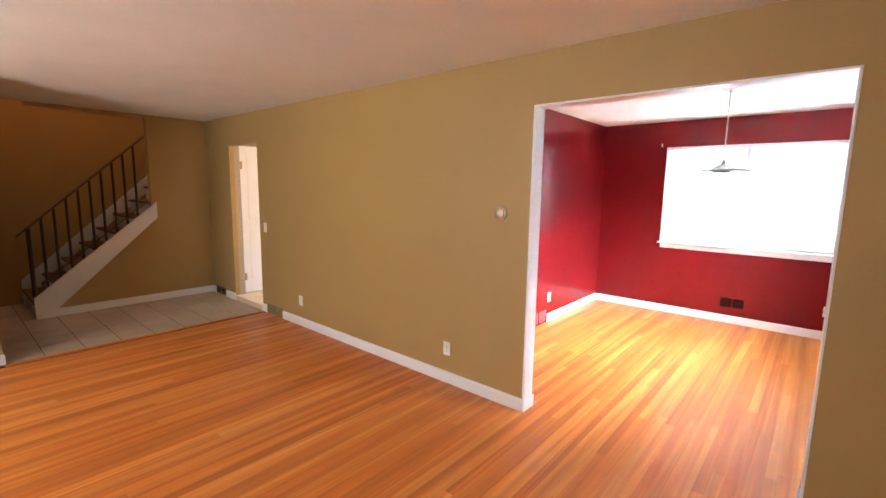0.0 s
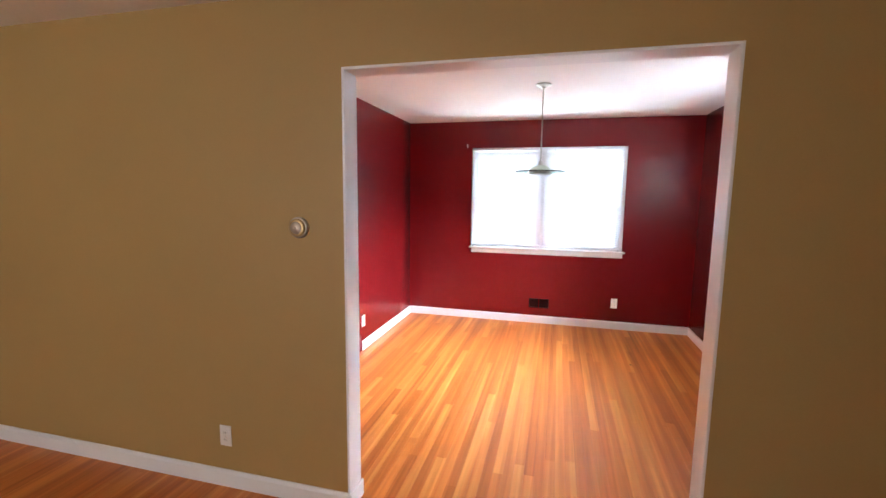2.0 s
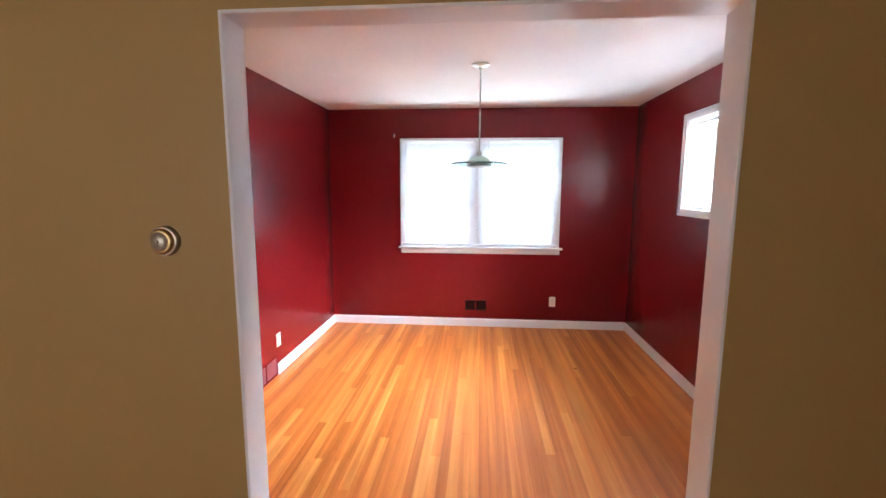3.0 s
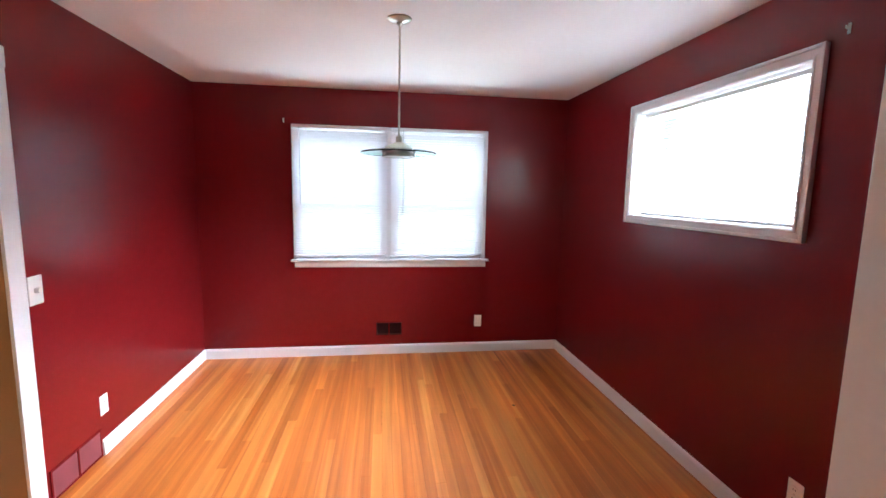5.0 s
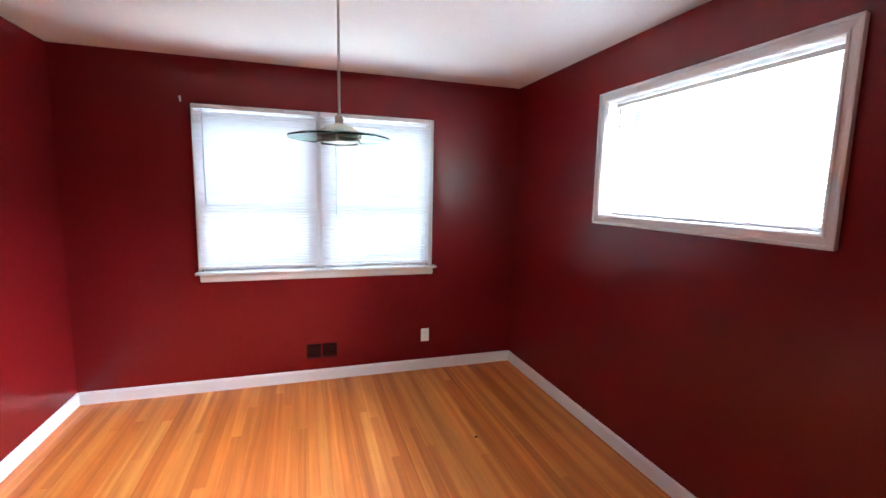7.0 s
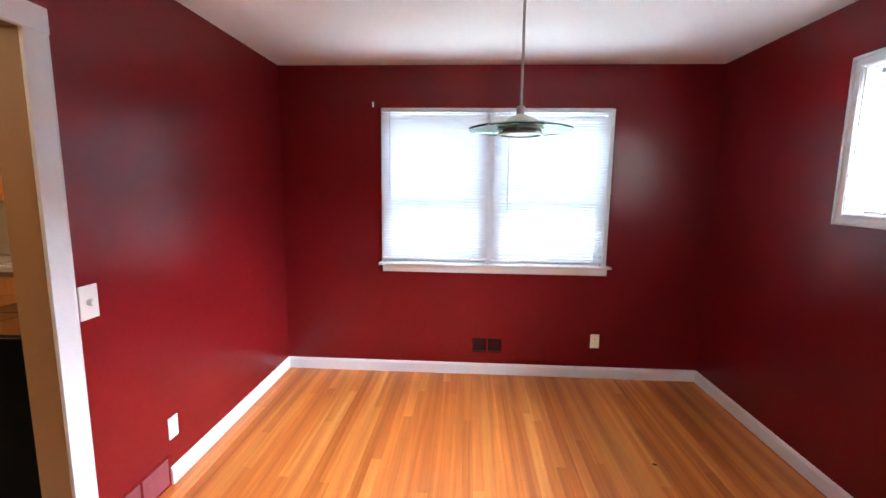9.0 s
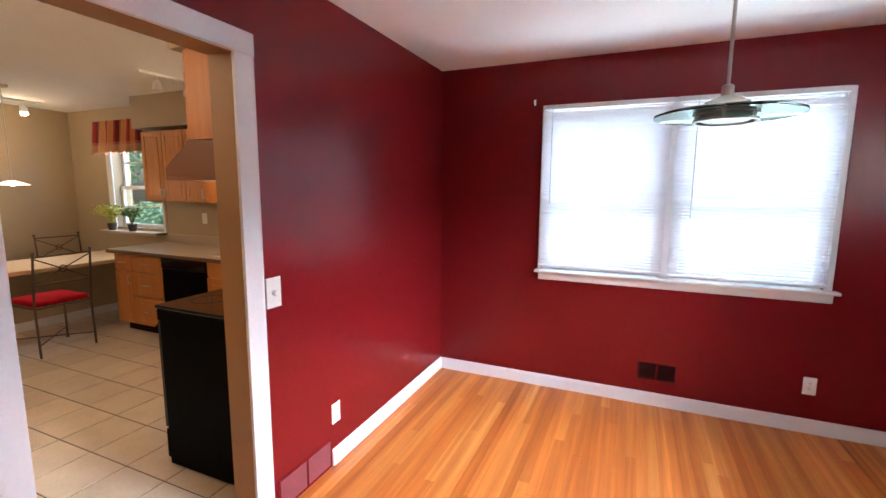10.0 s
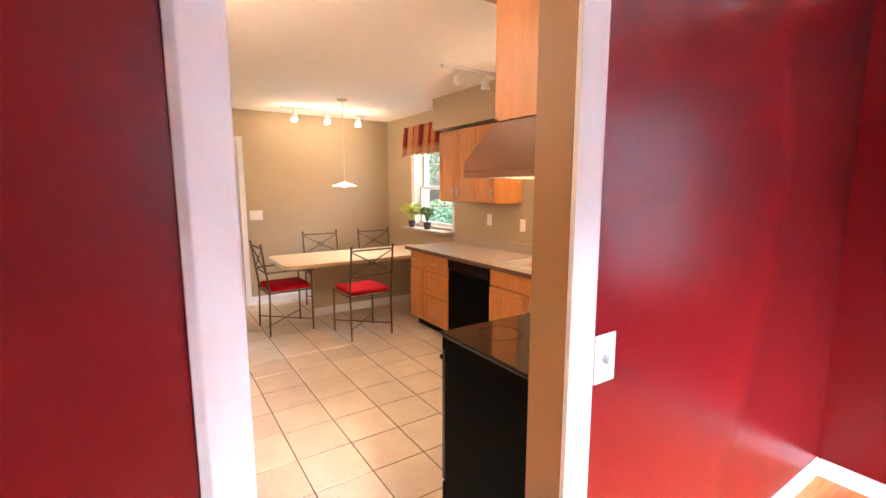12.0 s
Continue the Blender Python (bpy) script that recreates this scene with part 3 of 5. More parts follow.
def blind(axis, c, a0, a1, z0, z1, tilt, label, wand=None, into=-1, head=0.032):
    """A horizontal blind: head rail, slats, ladder cords, bottom rail and tilt wand."""
    mid = (a0 + a1) / 2
    at = (c, mid, z0) if axis == "x" else (mid, c, z0)
    b = thing("window_blind", label, "blind", at, "blinds")
    def bx(c0, c1, p0, p1, q0, q1, bev=0.0):
        return box(c0, c1, p0, p1, q0, q1, bev) if axis == "x" else box(p0, p1, c0, c1, q0, q1, bev)
    part("head_rail", bx(c - 0.018, c + 0.018, a0, a1, z1 - head, z1, 0.003), WHITE, b, "white metal head rail")
    part("bottom_rail", bx(c - 0.012, c + 0.012, a0, a1, z0, z0 + 0.016, 0.004), WHITE, b, "white bottom rail")
    n = int((z1 - head - 0.008 - z0 - 0.02) / 0.0215)
    me = None
    for k in range(n):
        z = z0 + 0.03 + k * 0.0215
        if me is None:
            s = bmesh.new()
            L = (a1 - a0) / 2 - 0.004
            prev = None
            for i in range(5):
                u = (i / 4 - 0.5) * 0.0245
                h = 0.0022 * (1 - (i / 2 - 1) ** 2)
                du, dz = u * math.cos(tilt) - h * math.sin(tilt), u * math.sin(tilt) + h * math.cos(tilt)
                pair = [s.verts.new((du, sgn * L, dz) if axis == "x" else (sgn * L, du, dz)) for sgn in (-1, 1)]
                if prev:
                    s.faces.new((prev[0], prev[1], pair[1], pair[0]))
                prev = pair
            me = mesh_of("slat", s, VINYL, True)
        sl = new("slat", me)
        sl.parent = b
        sl.matrix_parent_inverse = b.matrix_world.inverted()
        sl.location = (c, mid, z) if axis == "x" else (mid, c, z)
    for f in (0.12, 0.5, 0.88):
        a = a0 + (a1 - a0) * f
        for d in (-0.013, 0.013):
            p = ((c + d, a) if axis == "x" else (a, c + d))
            part("cord", rod((*p, z0 + 0.01), (*p, z1 - 0.02), 0.0007, sides=5), WHITE, b)
    if wand:
        a, zb = wand
        p = (c + into * 0.026, a) if axis == "x" else (a, c + into * 0.026)
        part("wand", rod((*p, zb), (*p, z1 - 0.02), 0.0035, sides=8), CORD, b, "clear plastic tilt wand")
    return b


blind("y", DY1 - 0.033, -0.748, 0.088, 0.952, 2.118, -0.95, "closed white mini blind glowing with daylight", (-0.68, 1.42))
blind("y", DY1 - 0.033, 0.112, 0.985, 0.944, 2.118, -0.8, "open white mini blind glowing with daylight", (0.227, 1.34))
blind("x", DX1 + 0.055, 3.842, 5.045, 1.425, 2.095, 0.42, "white mini blind over the high window", head=0.022)

# Assumed window, never in view; it accounts for the living-room light.
lwin = thing("window_3", "assumed white framed living-room picture window, out of view", "window", (-2.1, LYS, 0.8), kind="structure")
board_frame(lwin, "y", LYS - 0.14, LYS + 0.01, -3.3, -0.9, 0.8, 2.15, 0.06, WHITE, "window_frame")
pane(lwin, "y", LYS - 0.08, -3.24, -0.96, 0.86, 2.09)


# ---- wall fittings ----
def outlet(x, y, z, facing, label="white plastic outlet plate"):
    """A duplex outlet on a wall; facing is the way into the room."""
    o = thing("wall_outlet", label, "outlet", (0, 0, 0), "outlets")
    part("plate", box(-0.035, 0.035, -0.006, 0, -0.057, 0.057, 0.003, 2), PLASTIC, o)
    for dz in (-0.02, 0.02):
        s = part("socket", lathe([(0, 0), (0.015, 0), (0.0165, 0.002), (0.0165, 0.004), (0, 0.004)], sides=16), PLASTIC, o, "white socket face")
        s.matrix_basis = Matrix.Translation((0, -0.0095, dz)) @ Euler((-math.pi / 2, 0, 0)).to_matrix().to_4x4()
        for dx in (-0.005, 0.005):
            part("slot", box(dx - 0.001, dx + 0.001, -0.0104, -0.009, dz - 0.004, dz + 0.004), DARK, o)
    part("screw", rod((0, -0.0075, 0), (0, -0.005, 0), 0.003, sides=8), STEEL, o)
    o.matrix_world = pose(x, y, z, 0, 0, {"-y": 0, "+x": 90, "-x": -90, "+y": 180}[facing])
    return o


outlet(0.968, DY1, 0.309, "-y")
outlet(DX0, 4.831, 0.294, "+x")
outlet(DX1, 3.675, 0.305, "-x")
outlet(-1.371, LY, 0.285, "-y")
outlet(-3.527, LY, 0.287, "-y")
outlet(-3.845, DY1, 1.165, "-y", "white outlet plate over the kitchen counter")
outlet(-4.33, DY1, 1.19, "-y", "white outlet plate beside the kitchen window")

sw = thing("dimmer_switch", "white dimmer switch plate with a round knob", "switch", (DX0, 4.414, 1.061))
part("plate", box(DX0, DX0 + 0.007, 4.371, 4.457, 0.993, 1.129, 0.003, 2), PLASTIC, sw)
k = part("knob", lathe([(0, 0.02), (0.012, 0.02), (0.0135, 0.017), (0.0145, 0.0), (0, 0)], sides=20), PLASTIC, sw, "ivory dimmer knob", True)
k.matrix_basis = pose(DX0 + 0.007, 4.414, 1.061, 0, 90, 0)
k.matrix_parent_inverse = sw.matrix_world.inverted()

sw = thing("light_switch", "ivory toggle light switch plate", "switch", (-4.275, LY, 1.06))
part("plate", box(-4.31, -4.24, LY - 0.006, LY, 1.003, 1.117, 0.003, 2), PLASTIC, sw)
part("toggle", prism([(LY - 0.006, 1.05), (LY - 0.016, 1.066), (LY - 0.014, 1.074), (LY - 0.006, 1.072)], "x", -4.28, -4.27), PLASTIC, sw)

sw = thing("double_light_switch", "white double light switch plate", "switch", (KX0, 4.475, 1.178))
part("plate", box(KX0, KX0 + 0.006, 4.40, 4.55, 1.117, 1.237, 0.003, 2), PLASTIC, sw)
for y in (4.445, 4.505):
    part("toggle", box(KX0 + 0.006, KX0 + 0.014, y - 0.005, y + 0.005, 1.168, 1.188, 0.002), PLASTIC, sw)

th = thing("thermostat", "round brass and silver thermostat on the tan wall", "thermostat", (-0.895, LY, 1.403))
def dial(name, prof, mat, label=""):
    d = part(name, lathe(prof, sides=36), mat, th, label, True)
    d.matrix_basis = pose(-0.895, LY, 1.403, 90, 0, 0)
    d.matrix_parent_inverse = th.matrix_world.inverted()
dial("base_ring", [(0, 0), (0.05, 0), (0.05, 0.012), (0.047, 0.018), (0.041, 0.02), (0, 0.02)], SMOKED, "aged bronze ring")
dial("dial_ring", [(0, 0.018), (0.041, 0.018), (0.041, 0.028), (0.037, 0.033), (0.031, 0.034), (0, 0.034)], BRASS)
dial("cover", [(0, 0.033), (0.031, 0.033), (0.024, 0.039), (0.011, 0.0425), (0, 0.043)], SMOKED, "clear domed cover")
dial("stub", [(0, 0.042), (0.005, 0.042), (0.004, 0.047), (0, 0.047)], STEEL)

for name, a, b in (("curtain_bracket", (-0.819, DY1, 2.15), (-0.819, DY1 - 0.03, 2.153)), ("curtain_bracket", (DX1, 3.70, 2.19), (DX1 - 0.016, 3.70, 2.192))):
    c = thing(name, "small white curtain bracket screwed to the red wall", "bracket", a, "curtain brackets")
    e = Vector(b) - Vector(a)
    part("backplate", box(a[0] - 0.006 if e.y else a[0] - 0.003, a[0] + (0.006 if e.y else 0), a[1] - (0.003 if e.y else 0.006), a[1] + (0 if e.y else 0.006), a[2] - 0.02, a[2] + 0.02, 0.001), WHITE, c)
    hook = rod(a, b, 0.004, sides=8)
    add_rod(hook, b, Vector(b) + Vector((0, 0, 0.009)), 0.003, sides=8)
    part("hook", hook, WHITE, c)


def register(name, label, at, w, h, mats, facing, panels=2, slats=7, back=None, divider=None, rim=None):
    """A vent register: frame, divider, slats over a backing painted dark by default."""
    r = thing(name, label, "vent", (0, 0, 0), "vents")
    part("backing", box(-w / 2 + 0.006, w / 2 - 0.006, -0.003, 0, 0.006, h - 0.006), back or DARK, r)
    for x0, x1, z0, z1 in ((-w / 2, w / 2, h - 0.012, h), (-w / 2, w / 2, 0, 0.012), (-w / 2, -w / 2 + 0.012, 0.012, h - 0.012), (w / 2 - 0.012, w / 2, 0.012, h - 0.012)):
        part("frame", box(x0, x1, -0.008, 0, z0, z1, 0.002), rim or mats, r)
    for i in range(1, panels):
        x = -w / 2 + w * i / panels
        part("divider", box(x - 0.006, x + 0.006, -0.0085, -0.003, 0.0, h, 0.001), divider or mats, r)
    n = max(3, int((w - 0.03) / 0.009)) if slats == 0 else slats
    for i in range(n):
        z = 0.012 + (h - 0.024) * (i + 0.5) / n
        part("slat", prism([(-0.007, z - 0.002), (-0.003, z - 0.006), (-0.003, z - 0.004), (-0.007, z)], "x", -w / 2 + 0.012, w / 2 - 0.012), mats, r)
    r.matrix_world = pose(*at, 0, 0, {"-y": 0, "+x": 90, "-x": -90}[facing])
    return r


register("wall_vent", "dark red painted double wall register", (0.104, DY1, 0.187), 0.24, 0.12, VENT_RED, "-y", 2, 8, None, RED)
register("baseboard_vent", "red painted baseboard register beside the kitchen doorway", (DX0, 4.588, 0.002), 0.395, 0.165, VENT_WALL, "+x", 2, 11, VENT_WALL, RED, RED)
register("baseboard_vent", "bronze painted baseboard register on the tan wall", (-4.105, LY, 0.002), 0.37, 0.115, VENT_TAN, "-y", 2, 7, VENT_TAN)
register("baseboard_vent", "bronze painted baseboard register in the foyer corner", (-5.62, LY, 0.002), 0.32, 0.115, VENT_TAN, "-y", 2, 7)

# ---- dining pendant lamp ----
PX, PY = 0.128, 4.6
lamp = thing("pendant_lamp", "brushed nickel pendant lamp with a round green-edged glass disc", "pendant lamp", (PX, PY, H))
def turned(name, prof, mat, label="", parent=None):
    return part(name, lathe(prof, (PX, PY, 0), 48), mat, parent or lamp, label, True)
turned("canopy", [(0, H), (0.063, H), (0.063, H - 0.006), (0.05, H - 0.014), (0.018, H - 0.022), (0.012, H - 0.034), (0, H - 0.034)], STEEL)
part("rod", rod((PX, PY, 1.835), (PX, PY, H - 0.03), 0.0055, sides=12), STEEL, lamp, smooth=True)
turned("neck", [(0, 1.844), (0.012, 1.844), (0.0175, 1.839), (0.0175, 1.808), (0.021, 1.802), (0, 1.802)], STEEL)
turned("dome", [(0.0, 1.81), (0.021, 1.81), (0.034, 1.805), (0.056, 1.795), (0.075, 1.783), (0.086, 1.773), (0.084, 1.769), (0.0, 1.769)], SATIN)
turned("glass_disc", [(0.06, 1.7675), (0.10, 1.7685), (0.15, 1.7665), (0.19, 1.7605), (0.203, 1.756), (0.2025, 1.75), (0.19, 1.7545), (0.15, 1.7605), (0.10, 1.7625), (0.06, 1.7615), (0.06, 1.7675)], GREEN_GLASS, "clear curved glass disc with a green edge")
ring = turned("lamp_ring", [(0.082, 1.76), (0.09, 1.76), (0.0905, 1.753), (0.082, 1.752), (0.082, 1.76)], STEEL)
turned("lamp_ring", [(0.078, 1.74), (0.09, 1.74), (0.0905, 1.732), (0.078, 1.731), (0.078, 1.74)], STEEL)
turned("lamp_cup", [(0, 1.766), (0.062, 1.766), (0.074, 1.741), (0.06, 1.734), (0, 1.738)], STEEL)
for i in range(6):
    a = math.pi * (i + 0.3) / 3
    part("strut", box(PX + 0.086 * math.cos(a) - 0.005, PX + 0.086 * math.cos(a) + 0.005, PY + 0.086 * math.sin(a) - 0.005, PY + 0.086 * math.sin(a) + 0.005, 1.734, 1.768, 0.001), STEEL, lamp)


# ---- foyer: staircase ----
RISE, RUN, SY = 0.19, 0.205, 0.78
stairs = thing("staircase", "carpeted staircase with a white stringer and dark iron railing", "staircase", (SX, SY, 0))
part("stringer", prism([(0.76, 0.0), (0.76, 0.245), (2.05, 1.325), (2.05, 1.12), (0.955, 0.09), (0.955, 0.0)], "x", SX, SX + 0.03, 0.003), WHITE, stairs, "white painted stringer board")
for i in range(12):
    y, z = SY + i * RUN, RISE * (i + 1)
    part("tread", box(-6.9, SX - (0.1 if y > 1.9 else 0.002), y - 0.025, y + RUN, z - 0.03, z, 0.008, 2), TREAD, stairs)
    part("riser", box(-6.9, SX - (0.1 if y > 1.9 else 0.002), y, y + 0.02, z - RISE, z - 0.03), WHITE, stairs)
part("wall_string", prism([(0.76, 0.0), (0.76, 0.30), (3.0, 2.38), (3.0, 2.15), (0.95, 0.25), (0.95, 0.0)], "x", -6.9, -6.88), WHITE, stairs, "white string along the far wall")
railing = part("railing", bmesh.new(), RAILING, stairs, "dark iron railing with a wooden handrail")
def rail_z(y):
    return 0.975 + (y - 0.69) * 0.93
d = Vector((0, 1.27, 1.27 * 0.93)).normalized()
part("handrail", prism([(0.67, rail_z(0.67) - 0.012), (0.67, rail_z(0.67) + 0.016), (1.965, rail_z(1.965) + 0.016), (1.965, rail_z(1.965) - 0.012)], "x", SX - 0.03, SX + 0.02, 0.006), HANDRAIL, railing, "slim wooden handrail")
for i in range(10):
    y = 0.775 + i * 0.118
    base = 0.245 + (y - 0.76) * 0.837
    part("newel" if i == 0 else "baluster", rod((SX - 0.006, y, base), (SX - 0.006, y, rail_z(y)), 0.021 if i == 0 else 0.0145, sides=8), RAILING, railing)
for y0, y1, z0, z1 in ((0.84, 1.92, 0.10, 0.10),):
    part("lower_rail", prism([(y0, 0.245 + (y0 - 0.76) * 0.837 + 0.08), (y0, 0.245 + (y0 - 0.76) * 0.837 + 0.096), (y1, 0.245 + (y1 - 0.76) * 0.837 + 0.096), (y1, 0.245 + (y1 - 0.76) * 0.837 + 0.08)], "x", SX - 0.012, SX), RAILING, railing)

# open door between foyer and kitchen
od = thing("open_door", "white panel door standing open into the kitchen", "door", (-5.19, 2.86, KZ))
part("slab", box(-5.212, -5.174, 2.852, 3.605, KZ + 0.012, 2.085, 0.003), WHITE, od)
for z0, z1 in ((0.25, 0.95), (1.10, 1.95)):
    for y0, y1 in ((2.95, 3.19), (3.27, 3.51)):
        part("panel", box(-5.176, -5.170, y0, y1, z0, z1, 0.005), WHITE, od)
for z in (0.30, 1.83):
    part("hinge", box(-5.174, -5.168, 2.853, 2.885, z - 0.05, z + 0.05, 0.002), BRASS, od, "aged brass hinge")
kn = part("knob", lathe([(0, 0.055), (0.02, 0.052), (0.027, 0.038), (0.02, 0.024), (0.009, 0.018), (0.009, 0.006), (0.026, 0.004), (0.026, 0), (0, 0)], sides=20), BRASS, od, "brass knob", True)
kn.matrix_basis = pose(-5.174, 3.54, 1.0, 0, 90, 0)
kn.matrix_parent_inverse = od.matrix_world.inverted()

# ---- kitchen ----
wd = thing("door_3", "white back door with casing in the kitchen end wall", "door", (KX0, 3.99, KZ), kind="structure")
part("casing", box(KX0, KX0 + 0.018, WD[1], WD[1] + 0.065, KZ, 2.115, 0.004), WHITE, wd)
part("casing", box(KX0, KX0 + 0.018, WD[0] - 0.065, WD[0], KZ, 2.115, 0.004), WHITE, wd)
part("head_casing", box(KX0, KX0 + 0.018, WD[0], WD[1], 2.05, 2.115, 0.004), WHITE, wd)
part("slab", box(KX0 - 0.06, KX0 - 0.02, WD[0], WD[1], KZ, 2.05), WHITE, wd)
for z0, z1 in ((0.25, 0.95), (1.10, 1.95)):
    for y0, y1 in ((3.64, 3.89), (3.97, 4.22)):
        part("panel", box(KX0 - 0.022, KX0 - 0.014, y0, y1, z0, z1, 0.006), WHITE, wd)

kwin = thing("window_4", "white kitchen window with muntins above the counter end", "window", (-5.4, DY1, 1.0), kind="structure")
part("casing", box(-5.925, -5.83, DY1 - 0.018, DY1, 1.012, 2.2, 0.004), WHITE, kwin)
part("casing", box(-4.98, -4.94, DY1 - 0.018, DY1, 1.012, 2.2, 0.004), WHITE, kwin)
part("head_casing", box(-5.83, -4.98, DY1 - 0.018, DY1, 2.12, 2.2, 0.004), WHITE, kwin)
part("window_sill", box(-5.96, -4.935, DY1 - 0.15, DY1 + 0.05, 0.982, 1.012, 0.006, 2), COUNTER, kwin, "speckled laminate ledge")
for z0, z1, c in ((1.045, 1.53, 0.07), (1.495, 2.12, 0.11)):
    sash = part("sash", bmesh.new(), WHITE, kwin, "white window sash")
    board_frame(sash, "y", DY1 + c, DY1 + c + 0.035, -5.83, -4.98, z0, z1, 0.04, WHITE, "rail")
    zm = (z0 + z1) / 2
    part("muntin", box(-5.79, -5.02, DY1 + c + 0.009, DY1 + c + 0.025, zm - 0.008, zm + 0.008), WHITE, sash)
    pane(sash, "y", DY1 + c + 0.015, -5.79, -5.02, z0 + 0.04, z1 - 0.04)

val = thing("window_valance", "red and orange striped gathered cloth valance on a rod", "valance", (-5.49, DY1 - 0.06, 2.235))
part("rod", rod((-6.0, DY1 - 0.06, 2.235), (-4.96, DY1 - 0.06, 2.235), 0.009), IRON, val)
bm = bmesh.new()
prev = None
for i in range(121):
    x = -5.985 + 1.015 * i / 120
    col = []
    for j in range(9):
        f = j / 8
        y = DY1 - 0.075 - (0.012 + 0.022 * f) * (1 + math.sin(i * 0.42 + 0.6 * math.sin(i * 0.11)))
        col.append(bm.verts.new((x, y, 2.27 - f * (0.37 + 0.018 * math.sin(i * 0.42 + 1.2)))))
    if prev:
        for j in range(8):
            bm.faces.new((prev[j], col[j], col[j + 1], prev[j + 1]))
    prev = col
part("cloth", bm, CLOTH, val, smooth=True)


def front(bm_parent, x0, x1, z0, z1, y=5.66, handle="pull", name="door"):
    """A raised-panel front facing -y with a nickel pull."""
    f = part(name, box(x0 + 0.004, x1 - 0.004, y, y + 0.02, z0 + 0.003, z1 - 0.003, 0.003), MAPLE, bm_parent)
    w = min(0.05, (z1 - z0) * 0.22)
    if z1 - z0 > 0.18:
        for a in ((x0 + 0.006, x0 + w, z0 + 0.006, z1 - 0.006), (x1 - w, x1 - 0.006, z0 + 0.006, z1 - 0.006), (x0 + w, x1 - w, z1 - w, z1 - 0.006), (x0 + w, x1 - w, z0 + 0.006, z0 + w)):
            part("frame_rail", box(a[0], a[1], y - 0.006, y + 0.001, a[2], a[3], 0.002), MAPLE, f)
        part("raised_panel", box(x0 + w + 0.012, x1 - w - 0.012, y - 0.005, y + 0.001, z0 + w + 0.012, z1 - w - 0.012, 0.004), MAPLE, f)
    if handle == "pull":
        xm, zm = (x0 + x1) / 2, (z0 + z1) / 2
        h = rod((xm - 0.045, y - 0.028, zm), (xm + 0.045, y - 0.028, zm), 0.005, sides=8)
        add_rod(h, (xm - 0.04, y - 0.028, zm), (xm - 0.04, y, zm), 0.004, sides=6)
        add_rod(h, (xm + 0.04, y - 0.028, zm), (xm + 0.04, y, zm), 0.004, sides=6)
        part("handle", h, STEEL, f, "nickel bar pull")
    elif handle:
        xm, zm = (x1 - 0.03 if handle == "right" else x0 + 0.03), (z1 - 0.08 if z0 < 1 else z0 + 0.08)
        h = rod((xm, y - 0.028, zm - 0.045), (xm, y - 0.028, zm + 0.045), 0.005, sides=8)
        add_rod(h, (xm, y - 0.028, zm - 0.04), (xm, y, zm - 0.04), 0.004, sides=6)
        add_rod(h, (xm, y - 0.028, zm + 0.04), (xm, y, zm + 0.04), 0.004, sides=6)
        part("handle", h, STEEL, f, "nickel bar pull")
    return f


def base_cabinet(x0, x1, fronts, label):
    c = thing("base_cabinet", label, "cabinet", ((x0 + x1) / 2, 5.97, KZ), "base cabinets")
    part("body", box(x0 + 0.001, x1 - 0.001, 5.68, 6.283, KZ + 0.1, 0.868), MAPLE, c)
    part("toe_kick", box(x0 + 0.001, x1 - 0.001, 5.75, 5.77, KZ, KZ + 0.1), DARK, c, "dark recessed toe kick")
    for a, b, z0, z1, h, n in fronts:
        front(c, a, b, z0, z1, 5.66, h, n)
    return c


base_cabinet(-4.87, -4.60, [(-4.87, -4.60, 0.70, 0.865, "pull", "drawer"), (-4.87, -4.60, 0.165, 0.695, "right", "door")], "narrow honey-wood base cabinet with drawer and door")
base_cabinet(-4.60, -4.15, [(-4.60, -4.15, 0.70, 0.865, "pull", "drawer"), (-4.60, -4.15, 0.455, 0.695, "pull", "drawer"), (-4.60, -4.15, 0.165, 0.45, "pull", "drawer")], "honey-wood base cabinet with three drawers")
base_cabinet(-3.56, -2.65, [(-3.56, -2.65, 0.735, 0.865, None, "false_front"), (-3.56, -3.105, 0.165, 0.73, "right", "door"), (-3.105, -2.65, 0.165, 0.73, "left", "door")], "wide honey-wood sink cabinet")
base_cabinet(-2.65, -1.70, [(-2.65, -2.34, 0.165, 0.865, "right", "door")], "honey-wood corner base cabinet")

dwm = thing("dishwasher", "black built-in dishwasher beside the drawers", "dishwasher", (-3.855, 5.97, KZ))
part("body", box(-4.147, -3.563, 5.69, 6.28, KZ + 0.09, 0.866), BLACK, dwm)
part("door", box(-4.145, -3.565, 5.65, 5.69, KZ + 0.13, 0.765, 0.006), BLACK, dwm)
pnl = part("control_panel", box(-4.145, -3.565, 5.643, 5.69, 0.77, 0.865, 0.006), BLACK_GLASS, dwm)
part("latch", box(-3.92, -3.79, 5.634, 5.644, 0.785, 0.80, 0.003), BLACK, pnl)
part("kick_plate", box(-4.14, -3.57, 5.73, 5.75, KZ, KZ + 0.12), BLACK, dwm)

ct = thing("countertop", "speckled laminate kitchen countertop with a backsplash lip", "countertop", (-3.3, 5.95, 0.87))
part("slab", box(-4.925, -3.58, 5.63, 6.283, 0.87, 0.908, 0.006, 2), COUNTER, ct)
part("slab", box(-2.90, -1.684, 5.63, 6.283, 0.87, 0.908, 0.006, 2), COUNTER, ct)
part("slab", box(-3.58, -2.90, 5.63, 5.74, 0.87, 0.908, 0.006, 2), COUNTER, ct)
part("slab", box(-3.58, -2.90, 6.16, 6.283, 0.87, 0.908, 0.004, 2), COUNTER, ct)
